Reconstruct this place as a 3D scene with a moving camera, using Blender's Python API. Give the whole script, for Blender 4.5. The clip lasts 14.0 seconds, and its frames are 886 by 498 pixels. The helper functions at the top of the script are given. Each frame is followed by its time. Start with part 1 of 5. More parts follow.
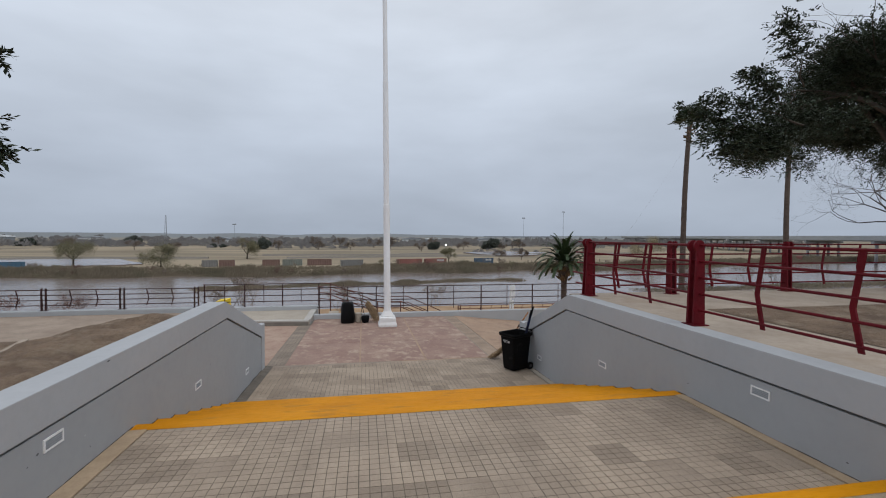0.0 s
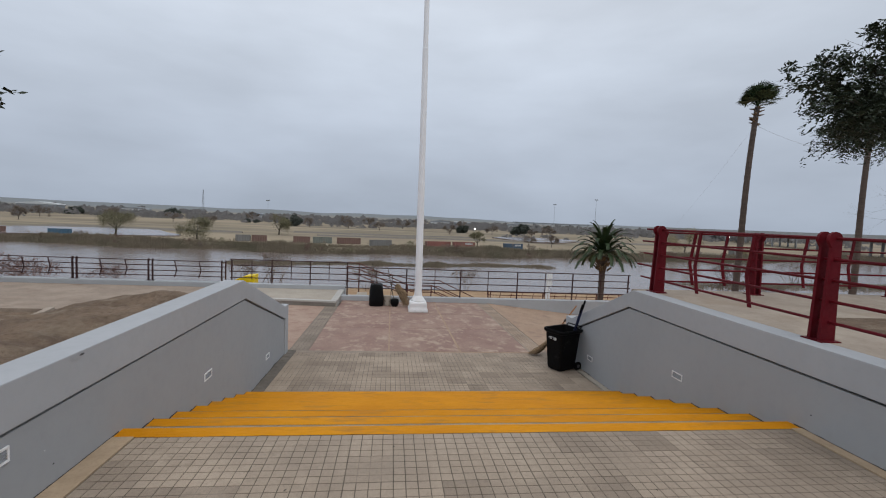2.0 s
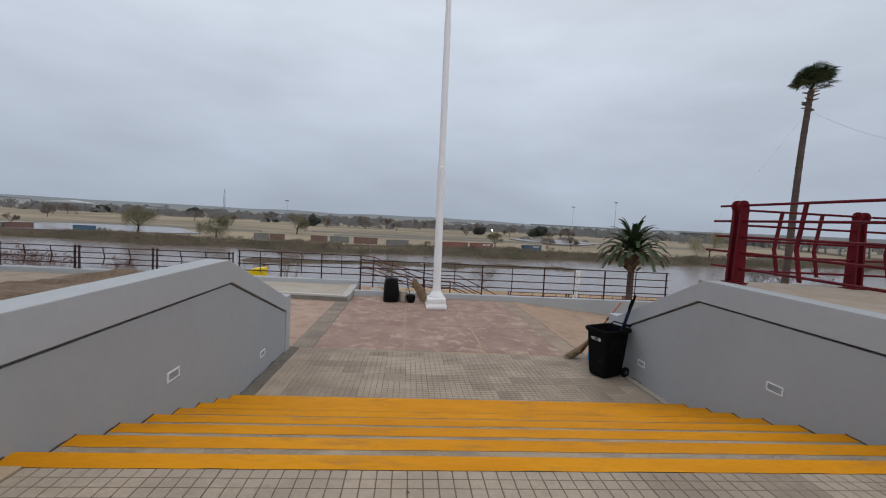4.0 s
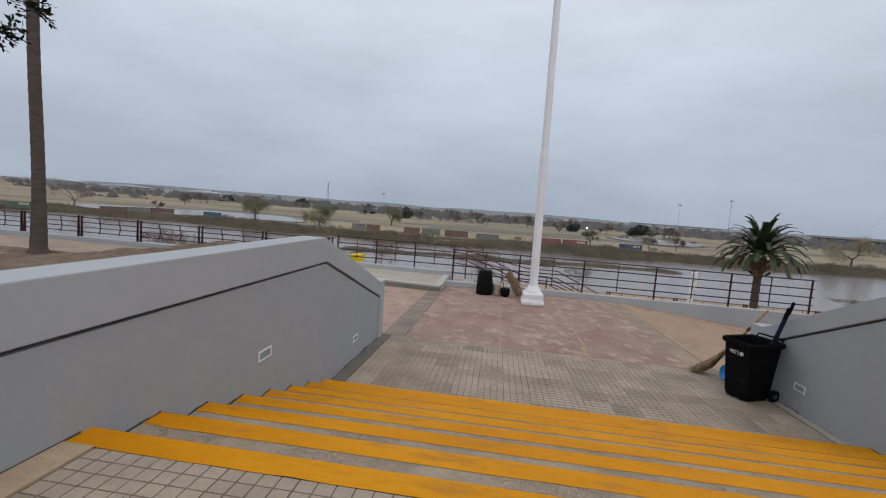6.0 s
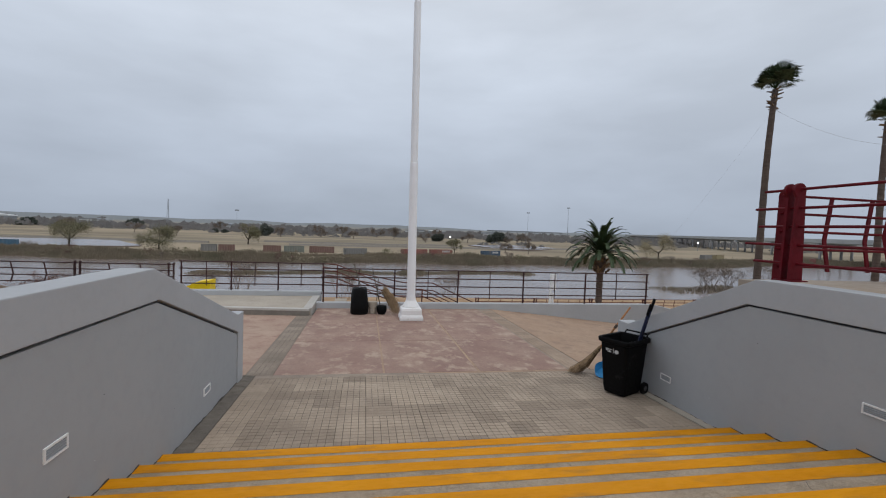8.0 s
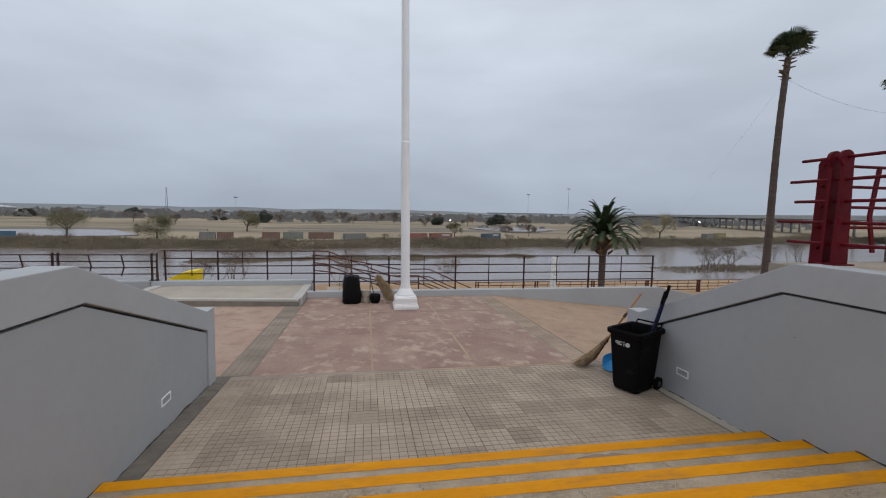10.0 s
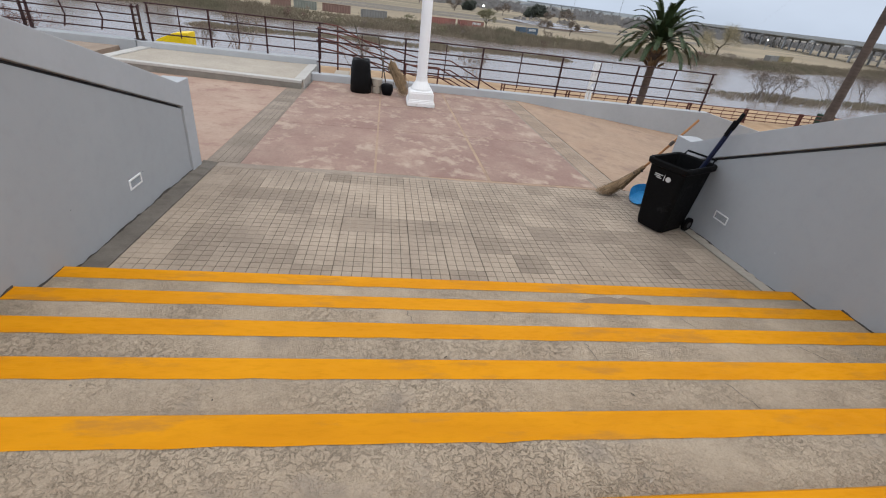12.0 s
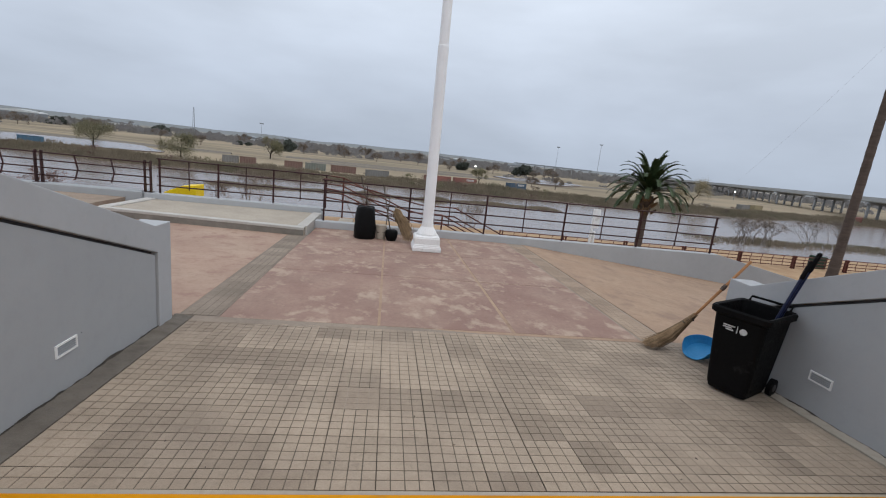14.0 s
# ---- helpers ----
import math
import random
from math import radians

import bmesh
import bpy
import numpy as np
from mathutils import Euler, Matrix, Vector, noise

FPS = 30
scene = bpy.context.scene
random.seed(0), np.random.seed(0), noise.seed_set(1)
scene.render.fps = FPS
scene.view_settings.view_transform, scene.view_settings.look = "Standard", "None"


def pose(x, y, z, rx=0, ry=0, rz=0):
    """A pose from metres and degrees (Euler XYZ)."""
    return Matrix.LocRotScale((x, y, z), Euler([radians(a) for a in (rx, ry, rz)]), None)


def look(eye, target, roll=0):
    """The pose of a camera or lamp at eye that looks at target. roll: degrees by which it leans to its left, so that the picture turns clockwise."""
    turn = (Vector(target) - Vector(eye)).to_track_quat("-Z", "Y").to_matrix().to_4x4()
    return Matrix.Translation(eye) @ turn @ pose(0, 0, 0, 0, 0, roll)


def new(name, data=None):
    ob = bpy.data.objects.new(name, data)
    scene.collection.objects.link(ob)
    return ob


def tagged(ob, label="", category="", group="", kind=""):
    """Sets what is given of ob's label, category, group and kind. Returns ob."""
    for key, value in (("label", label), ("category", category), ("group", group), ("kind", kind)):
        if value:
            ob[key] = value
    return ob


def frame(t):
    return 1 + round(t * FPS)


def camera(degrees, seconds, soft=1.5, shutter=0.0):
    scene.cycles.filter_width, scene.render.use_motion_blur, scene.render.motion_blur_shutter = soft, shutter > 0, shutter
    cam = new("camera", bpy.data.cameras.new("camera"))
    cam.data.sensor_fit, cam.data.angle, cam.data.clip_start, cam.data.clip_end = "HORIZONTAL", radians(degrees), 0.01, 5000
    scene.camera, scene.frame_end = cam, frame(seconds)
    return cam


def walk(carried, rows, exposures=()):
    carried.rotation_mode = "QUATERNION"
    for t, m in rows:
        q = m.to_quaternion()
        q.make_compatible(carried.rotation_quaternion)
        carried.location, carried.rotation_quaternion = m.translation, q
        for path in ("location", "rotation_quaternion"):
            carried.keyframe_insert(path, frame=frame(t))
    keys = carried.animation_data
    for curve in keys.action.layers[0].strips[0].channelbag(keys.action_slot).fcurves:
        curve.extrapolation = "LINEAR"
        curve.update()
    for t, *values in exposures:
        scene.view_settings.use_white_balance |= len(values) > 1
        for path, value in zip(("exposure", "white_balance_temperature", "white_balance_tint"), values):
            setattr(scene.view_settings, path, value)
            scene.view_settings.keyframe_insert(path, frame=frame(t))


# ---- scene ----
cam = camera(90.0, 14.0, 1.1)
PATH = [
    (0, (0.042, -0.157, 2.372), (0.396, 1.81, 2.313), 0.3),
    (0.5, (-0.092, 0.176, 2.412), (0.27, 2.138, 2.28), 0.3),
    (1, (-0.109, 0.488, 2.385), (0.23, 2.455, 2.25), 0.6),
    (1.5, (-0.075, 0.816, 2.401), (0.171, 2.796, 2.259), 1.7),
    (2, (-0.084, 1.096, 2.288), (0.148, 3.078, 2.151), 2.5),
    (2.2, (-0.105, 1.22, 2.223), (0.125, 3.203, 2.101), 3.2),
    (4.5, (-0.059, 2.788, 1.727), (0.044, 4.781, 1.592), 2.8),
    (5, (-0.087, 2.933, 1.669), (-0.1, 4.929, 1.538), 3.3),
    (5.5, (-0.14, 3.065, 1.655), (-0.316, 5.051, 1.494), 4.1),
    (6, (-0.288, 3.301, 1.583), (-0.529, 5.278, 1.402), 4.3),
    (6.5, (-0.45, 3.597, 1.593), (-0.729, 5.571, 1.435), 0.6),
    (7, (-0.528, 3.852, 1.582), (-0.64, 5.846, 1.485), 1.6),
    (7.2, (-0.525, 3.898, 1.592), (-0.405, 5.893, 1.517), 2.5),
    (9.3, (-0.314, 4.517, 1.583), (0.102, 6.468, 1.441), 2.1),
    (9.5, (-0.283, 4.611, 1.584), (0.075, 6.574, 1.437), 1.8),
    (10, (-0.179, 4.835, 1.582), (0.165, 6.798, 1.417), 1.0),
    (10.5, (-0.079, 5.074, 1.555), (0.201, 7.05, 1.425), 4.8),
    (11, (0.047, 5.31, 1.45), (0.344, 7.135, 0.688), 5.7),
    (11.5, (0.098, 5.516, 1.373), (0.393, 7.182, 0.306), 6.1),
    (12, (0.031, 5.774, 1.401), (0.328, 7.479, 0.399), 7.6),
    (12.5, (0.016, 5.999, 1.345), (0.302, 7.82, 0.57), 7.3),
    (13, (0.031, 6.27, 1.276), (0.314, 8.148, 0.648), 7.7),
    (13.5, (-0.025, 6.578, 1.167), (0.251, 8.494, 0.666), 7.9),
    (14, (-0.08, 6.893, 1.094), (0.189, 8.832, 0.683), 6.2),
]
walk(cam, [(t, look(eye, target, roll)) for t, eye, target, roll in PATH], ((0, 0.0), (10.4, -0.02), (11.0, 0.10), (11.5, 0.42), (12.0, 0.56), (12.5, 0.57), (13.1, 0.28), (14.0, 0.23)))

# ---- light ----
SUN_ELEV, SUN_ROT = 52, 150
world = bpy.data.worlds.new("overcast_sky")
scene.world = world
world.use_nodes = True
wn, wl = world.node_tree.nodes, world.node_tree.links
wn.clear()
w_out = wn.new("ShaderNodeOutputWorld")
w_bg = wn.new("ShaderNodeBackground")
w_sky = wn.new("ShaderNodeTexSky")
w_sky.sky_type, w_sky.sun_disc = "NISHITA", False
w_sky.sun_elevation, w_sky.sun_rotation = radians(SUN_ELEV), radians(SUN_ROT)
w_sky.dust_density, w_sky.air_density = 4.0, 1.0
w_co = wn.new("ShaderNodeTexCoord")
w_sep = wn.new("ShaderNodeSeparateXYZ")
wl.new(w_co.outputs["Generated"], w_sep.inputs[0])
w_ramp = wn.new("ShaderNodeValToRGB")
cr = w_ramp.color_ramp
cr.elements[0].position, cr.elements[0].color = 0.0, (4.0, 4.6, 5.55, 1)
cr.elements[1].position, cr.elements[1].color = 1.0, (9.2, 9.5, 10.0, 1)
e = cr.elements.new(0.10); e.color = (4.5, 5.1, 6.1, 1)
e = cr.elements.new(0.32); e.color = (6.1, 6.75, 7.75, 1)
wl.new(w_sep.outputs["Z"], w_ramp.inputs[0])
w_map = wn.new("ShaderNodeMapping")
w_map.inputs["Scale"].default_value = (1.0, 1.0, 3.2)
wl.new(w_co.outputs["Generated"], w_map.inputs[0])
w_noise = wn.new("ShaderNodeTexNoise")
w_noise.inputs["Scale"].default_value, w_noise.inputs["Detail"].default_value = 2.2, 5.0
wl.new(w_map.outputs[0], w_noise.inputs["Vector"])
w_cl = wn.new("ShaderNodeMapRange")
w_cl.inputs["From Min"].default_value, w_cl.inputs["From Max"].default_value = 0.3, 0.7
w_cl.inputs["To Min"].default_value, w_cl.inputs["To Max"].default_value = 0.88, 1.12
wl.new(w_noise.outputs["Fac"], w_cl.inputs["Value"])
w_mul = wn.new("ShaderNodeVectorMath")
w_mul.operation = "SCALE"
wl.new(w_ramp.outputs[0], w_mul.inputs[0])
wl.new(w_cl.outputs[0], w_mul.inputs["Scale"])
w_mix = wn.new("ShaderNodeMix")
w_mix.data_type = "RGBA"
w_mix.inputs["Factor"].default_value = 0.96
wl.new(w_sky.outputs[0], w_mix.inputs["A"])
wl.new(w_mul.outputs[0], w_mix.inputs["B"])
wl.new(w_mix.outputs["Result"], w_bg.inputs["Color"])
w_bg.inputs["Strength"].default_value = 0.1
wl.new(w_bg.outputs[0], w_out.inputs[0])

sun_data = bpy.data.lights.new("sun", "SUN")
sun_data.energy, sun_data.angle, sun_data.color = 0.6, radians(40), (1.0, 0.97, 0.93)
sun = new("sun", sun_data)
sun.matrix_world = pose(0, 0, 60, 90 - SUN_ELEV, 0, 180 - SUN_ROT)
scene.view_settings.exposure = 0.0


# ---- materials ----
def mat(name, c1, c2=None, scale=3.0, rough=0.8, bump=0.2, bscale=60.0, metal=0.0, rand=0.0, c3=None, s3=0.7, cover=0.5, spec=0.3, stretch=(1, 1, 1), island=0.0, dist=0.004, speck=0.45, grain=0.0, worm=0.0, dirt=0.0, ds=0.9):
    """A rough surface: two base colours mixed by a fine and a coarse noise, an optional third in larger stains."""
    m = bpy.data.materials.new(name)
    m.use_nodes = True
    n, l = m.node_tree.nodes, m.node_tree.links
    b = n["Principled BSDF"]
    b.inputs["Metallic"].default_value = metal
    b.inputs["Specular IOR Level"].default_value = spec
    geo = n.new("ShaderNodeNewGeometry")
    mp = n.new("ShaderNodeMapping")
    mp.inputs["Scale"].default_value = stretch
    l.new(geo.outputs["Position"], mp.inputs[0])

    def tex(sc, det=6.0, ro=0.6):
        t = n.new("ShaderNodeTexNoise")
        t.inputs["Scale"].default_value, t.inputs["Detail"].default_value, t.inputs["Roughness"].default_value = sc, det, ro
        l.new(mp.outputs[0], t.inputs["Vector"])
        return t

    def mix(a, bb, fac):
        x = n.new("ShaderNodeMix")
        x.data_type = "RGBA"
        for sock, v in (("Factor", fac), ("A", a), ("B", bb)):
            if isinstance(v, tuple):
                x.inputs[sock].default_value = (*v, 1)
            elif isinstance(v, (int, float)):
                x.inputs[sock].default_value = v
            else:
                l.new(v, x.inputs[sock])
        return x.outputs["Result"]

    def ramp(v, lo, hi, a=0.0, z=1.0):
        r = n.new("ShaderNodeMapRange")
        for k, val in (("From Min", lo), ("From Max", hi), ("To Min", a), ("To Max", z)):
            r.inputs[k].default_value = val
        l.new(v, r.inputs["Value"])
        return r.outputs[0]

    c2 = c2 or tuple(x * 0.8 for x in c1)
    coarse, fine = tex(scale), tex(scale * 11, 4.0)
    col = mix(c1, c2, ramp(coarse.outputs["Fac"], 0.35, 0.65))
    dark = tuple(x * 0.72 for x in c2)
    col = mix(col, dark, ramp(fine.outputs["Fac"], 0.5, 0.8, 0.0, speck))
    if grain:
        gt = tex(95.0, 3.0, 0.75)
        col = mix(col, tuple(x * 0.45 for x in c2), ramp(gt.outputs["Fac"], 0.52, 0.72, 0.0, grain))
        col = mix(col, tuple(min(0.8, x * 1.35) for x in c1), ramp(gt.outputs["Fac"], 0.45, 0.28, 0.0, grain * 0.8))
    relief = None
    if worm:
        wt = tex(26.0, 3.0, 0.6)
        wt.inputs["Distortion"].default_value = 0.8
        off = n.new("ShaderNodeMath")
        off.operation = "SUBTRACT"
        off.inputs[1].default_value = 0.5
        l.new(wt.outputs["Fac"], off.inputs[0])
        ab = n.new("ShaderNodeMath")
        ab.operation = "ABSOLUTE"
        l.new(off.outputs[0], ab.inputs[0])
        both = n.new("ShaderNodeMath")
        both.operation = "MULTIPLY"
        l.new(ramp(ab.outputs[0], 0.0, 0.045, 1.0, 0.0), both.inputs[0])
        l.new(ramp(tex(1.3, 3.0, 0.6).outputs["Fac"], 0.38, 0.60, 0.12, 1.0), both.inputs[1])
        relief = both.outputs[0]
        col = mix(col, tuple(x * 0.42 for x in c2), ramp(relief, 0.0, 1.0, 0.0, worm))
    if c3:
        st = tex(s3, 8.0, 0.65)
        col = mix(col, c3, ramp(st.outputs["Fac"], 0.62 - cover * 0.24, 0.70 - cover * 0.16))
    if dirt:
        dn_, dm_ = tex(ds, 9.0, 0.68), tex(ds * 4.3, 6.0, 0.7)
        col = mix(col, tuple(x * f_ for x, f_ in zip(c2, (0.52, 0.52, 0.55))), ramp(dn_.outputs["Fac"], 0.42, 0.72, 0.0, dirt))
        col = mix(col, tuple(x * 0.55 for x in c2), ramp(dm_.outputs["Fac"], 0.56, 0.74, 0.0, dirt * 0.8))
    if rand or island:
        hv = n.new("ShaderNodeHueSaturation")
        if rand:
            info = n.new("ShaderNodeObjectInfo")
            l.new(ramp(info.outputs["Random"], 0, 1, 1 - rand, 1 + rand), hv.inputs["Value"])
        else:
            l.new(ramp(geo.outputs["Random Per Island"], 0, 1, 1 - island, 1 + island), hv.inputs["Value"])
        l.new(col, hv.inputs["Color"])
        col = hv.outputs["Color"]
    l.new(col, b.inputs["Base Color"])
    l.new(ramp(fine.outputs["Fac"], 0.3, 0.7, max(0.05, rough - 0.1), min(1.0, rough + 0.1)), b.inputs["Roughness"])
    if bump:
        bt = tex(bscale, 5.0, 0.7)
        bp = n.new("ShaderNodeBump")
        bp.inputs["Strength"].default_value, bp.inputs["Distance"].default_value = bump, dist
        l.new(bt.outputs["Fac"], bp.inputs["Height"])
        if relief:
            b2 = n.new("ShaderNodeBump")
            b2.invert = True
            b2.inputs["Strength"].default_value, b2.inputs["Distance"].default_value = 0.8, 0.008
            l.new(relief, b2.inputs["Height"])
            l.new(bp.outputs[0], b2.inputs["Normal"])
            bp = b2
        l.new(bp.outputs[0], b.inputs["Normal"])
    return m


M = {}
M["wall_paint"] = mat("grey_wall_paint", (0.372, 0.386, 0.399), (0.352, 0.366, 0.379), 0.7, 0.85, 0.3, 22, speck=0.12, dirt=0.07, ds=0.5, spec=0.15)
M["coping_paint"] = mat("pale_grey_paint", (0.43, 0.442, 0.458), (0.405, 0.417, 0.433), 1.0, 0.85, 0.25, 28, speck=0.15, dirt=0.10, ds=0.7, spec=0.12)
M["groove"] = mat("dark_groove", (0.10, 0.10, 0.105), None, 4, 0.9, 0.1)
M["tile"] = mat("cement_tile", (0.405, 0.326, 0.25), (0.357, 0.285, 0.217), 3.0, 0.85, 0.35, 90, grain=0.34, rand=0.08, dirt=0.58, ds=1.0)
M["tile_dark"] = mat("stained_cement_tile", (0.325, 0.26, 0.20), (0.285, 0.226, 0.172), 3.0, 0.85, 0.35, 90, grain=0.35, rand=0.10, dirt=0.5, ds=1.1)
M["strip_tile"] = mat("worn_grey_strip_tile", (0.305, 0.25, 0.20), (0.265, 0.215, 0.17), 2.0, 0.88, 0.35, 90, grain=0.32, rand=0.16, dirt=0.45, ds=0.8)
M["strip_tan"] = mat("worn_tan_strip_tile", (0.375, 0.285, 0.212), (0.325, 0.24, 0.178), 2.0, 0.88, 0.35, 90, grain=0.3, rand=0.14, dirt=0.45, ds=0.9)
M["earthy"] = mat("brown_dusty_paving", (0.355, 0.283, 0.222), (0.305, 0.238, 0.185), 1.2, 0.92, 0.3, 50, c3=(0.28, 0.21, 0.16), s3=0.9, cover=0.35, grain=0.2, dirt=0.35, ds=0.6)
M["scrap"] = mat("dry_scraps", (0.16, 0.12, 0.085), (0.30, 0.26, 0.21), 2.0, 0.9, 0.0, island=0.8)
# black for the dirt lines and for contact shade painted beside the steps
M["dirt_shade"] = mat("black_dirt_and_shade", (0.055, 0.05, 0.045), (0.10, 0.088, 0.075), 8.0, 0.95, 0.3, 90)
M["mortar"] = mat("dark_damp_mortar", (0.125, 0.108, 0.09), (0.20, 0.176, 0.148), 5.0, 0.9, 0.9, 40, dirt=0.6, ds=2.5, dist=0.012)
M["chipped"] = mat("bare_white_plaster", (0.62, 0.63, 0.64), (0.52, 0.53, 0.54), 9.0, 0.9, 0.4, 70)
M["grout"] = mat("dirty_grout", (0.175, 0.147, 0.12), (0.125, 0.105, 0.088), 5, 0.95, 0.3, 120)
M["groove_dust"] = mat("dusty_tile_groove", (0.178, 0.146, 0.112), (0.115, 0.094, 0.073), 5, 0.95, 0.3, 120)
M["yellow"] = mat("yellow_road_paint", (0.66, 0.272, 0.003), (0.575, 0.222, 0.002), 1.6, 0.6, 0.35, 70, c3=(0.47, 0.20, 0.02), s3=2.6, cover=0.30, stretch=(0.55, 2, 1), speck=0.35, dirt=0.12, ds=3.0, spec=0.12)
M["step"] = mat("worn_step_concrete", (0.458, 0.368, 0.27), (0.392, 0.31, 0.225), 2.6, 0.9, 1.0, 45, speck=0.5, grain=0.5, worm=0.36, c3=(0.34, 0.278, 0.215), s3=2.0, cover=0.22, dist=0.012, dirt=0.3, ds=1.7)
M["stain"] = mat("brown_damp_stain", (0.20, 0.145, 0.10), (0.26, 0.195, 0.14), 6.0, 0.7, 0.3, 60, grain=0.4)
M["concrete"] = mat("pale_concrete", (0.42, 0.37, 0.305), (0.36, 0.315, 0.26), 1.4, 0.9, 0.3, 50, c3=(0.36, 0.32, 0.27), s3=0.8, cover=0.25)
M["gutter"] = mat("dark_damp_concrete", (0.17, 0.155, 0.135), (0.25, 0.225, 0.195), 2.5, 0.85, 0.5, 60)
M["skirt"] = mat("tan_skirting", (0.46, 0.345, 0.23), (0.38, 0.28, 0.185), 3.0, 0.85, 0.3, 60, dirt=0.3, ds=2.0)
M["dusty"] = mat("dusty_brown_concrete", (0.405, 0.338, 0.272), (0.35, 0.288, 0.228), 1.2, 0.92, 0.3, 50, c3=(0.325, 0.26, 0.20), s3=0.9, cover=0.35, grain=0.2, dirt=0.35, ds=0.6)
M["red_floor"] = mat("worn_red_concrete", (0.265, 0.160, 0.131), (0.35, 0.240, 0.188), 1.3, 0.78, 0.3, 60, grain=0.3, c3=(0.425, 0.318, 0.245), s3=2.7, cover=0.42, stretch=(1.1, 0.85, 1), speck=0.6, dirt=0.34, ds=0.7)
M["pink_floor"] = mat("worn_pink_tan_concrete", (0.415, 0.30, 0.228), (0.36, 0.242, 0.185), 1.0, 0.82, 0.3, 60, grain=0.25, c3=(0.31, 0.192, 0.152), s3=2.4, cover=0.38, dirt=0.24, ds=0.6)
M["tan_floor"] = mat("tan_concrete_floor", (0.415, 0.295, 0.205), (0.36, 0.243, 0.168), 1.0, 0.85, 0.3, 60, grain=0.25, c3=(0.30, 0.205, 0.15), s3=1.6, cover=0.42, dirt=0.35, ds=0.7)
M["white"] = mat("white_paint", (0.82, 0.82, 0.82), (0.77, 0.77, 0.77), 2.0, 0.5, 0.1, 40, c3=(0.60, 0.59, 0.58), s3=3, cover=0.02)
M["mast_white"] = mat("white_mast_enamel", (0.84, 0.845, 0.86), (0.80, 0.805, 0.82), 2.0, 0.45, 0.05, 40, speck=0.12)
M["red_steel"] = mat("dark_red_enamel", (0.125, 0.004, 0.010), (0.085, 0.003, 0.007), 2.0, 0.55, 0.08, 80, spec=0.16)
M["rust_steel"] = mat("rusty_red_brown_steel", (0.13, 0.042, 0.03), (0.08, 0.027, 0.021), 4.0, 0.6, 0.2, 80)
M["dark_steel"] = mat("dark_red_brown_steel", (0.046, 0.016, 0.016), (0.030, 0.012, 0.012), 4.0, 0.55, 0.15, 80)
M["black_plastic"] = mat("black_plastic", (0.0035, 0.0035, 0.004), (0.005, 0.005, 0.0055), 3.0, 0.62, 0.15, 200, spec=0.09, c3=(0.017, 0.017, 0.017), s3=4, cover=0.06)
M["black_bag"] = mat("black_polythene", (0.004, 0.004, 0.0045), (0.006, 0.006, 0.0065), 5.0, 0.5, 0.6, 14, dist=0.02, spec=0.12)
M["print_white"] = mat("white_print", (0.62, 0.62, 0.62), None, 10, 0.6, 0)
M["wood"] = mat("worn_wood_handle", (0.42, 0.20, 0.085), (0.32, 0.15, 0.06), 6.0, 0.6, 0.3, 60, stretch=(1, 1, 0.3))
M["straw"] = mat("dry_broom_straw", (0.30, 0.205, 0.12), (0.17, 0.11, 0.06), 9.0, 0.9, 0.3, 90, island=0.45)
M["blue_plastic"] = mat("blue_plastic", (0.035, 0.26, 0.54), (0.025, 0.21, 0.46), 4.0, 0.4, 0.1, 60)
M["navy_handle"] = mat("dark_blue_handle", (0.008, 0.016, 0.055), (0.006, 0.010, 0.035), 4.0, 0.45, 0.1)
M["earth"] = mat("bare_earth", (0.278, 0.197, 0.134), (0.158, 0.108, 0.074), 1.3, 0.95, 1.0, 7, c3=(0.30, 0.232, 0.165), s3=1.6, cover=0.42, dist=0.14, speck=0.7, dirt=0.3, ds=1.2)
M["bark"] = mat("palm_bark", (0.125, 0.095, 0.08), (0.085, 0.065, 0.055), 3.0, 0.95, 0.8, 9, stretch=(0.6, 0.6, 3.5), dist=0.04)
M["oak_bark"] = mat("oak_bark", (0.09, 0.07, 0.055), (0.06, 0.05, 0.04), 3.0, 0.95, 0.8, 12, stretch=(2, 2, 0.6), dist=0.03)
M["palm_leaf"] = mat("palm_leaf", (0.03, 0.052, 0.022), (0.045, 0.068, 0.03), 1.5, 0.55, 0.1, 40, island=0.35)
M["date_leaf"] = mat("date_palm_leaf", (0.030, 0.052, 0.020), (0.044, 0.066, 0.026), 1.5, 0.5, 0.1, 40, island=0.35)
M["oak_leaf"] = mat("oak_leaf", (0.022, 0.033, 0.018), (0.034, 0.047, 0.026), 1.5, 0.6, 0.0, island=0.45)
M["dead_leaf"] = mat("dry_palm_skirt", (0.20, 0.14, 0.085), (0.15, 0.10, 0.06), 2.0, 0.9, 0.2, island=0.3)
M["willow_leaf"] = mat("pale_willow_leaf", (0.20, 0.185, 0.108), (0.155, 0.146, 0.088), 0.3, 0.8, 0.0, island=0.22)
M["yellow_leaf"] = mat("yellowing_leaf", (0.36, 0.31, 0.20), (0.31, 0.265, 0.17), 0.3, 0.8, 0.0, island=0.3)
M["dark_leaf"] = mat("evergreen_leaf", (0.07, 0.08, 0.068), (0.085, 0.095, 0.078), 0.3, 0.8, 0.0, island=0.3)
M["twig"] = mat("bare_twigs", (0.20, 0.165, 0.135), (0.15, 0.12, 0.10), 0.4, 0.95, 0.0, island=0.25)
M["grey_twig"] = mat("dark_grey_twigs", (0.085, 0.074, 0.068), (0.06, 0.053, 0.05), 0.4, 0.95, 0.0)
M["red_twig"] = mat("reddish_bare_twigs", (0.16, 0.092, 0.078), (0.12, 0.075, 0.065), 0.4, 0.95, 0.0, island=0.25)
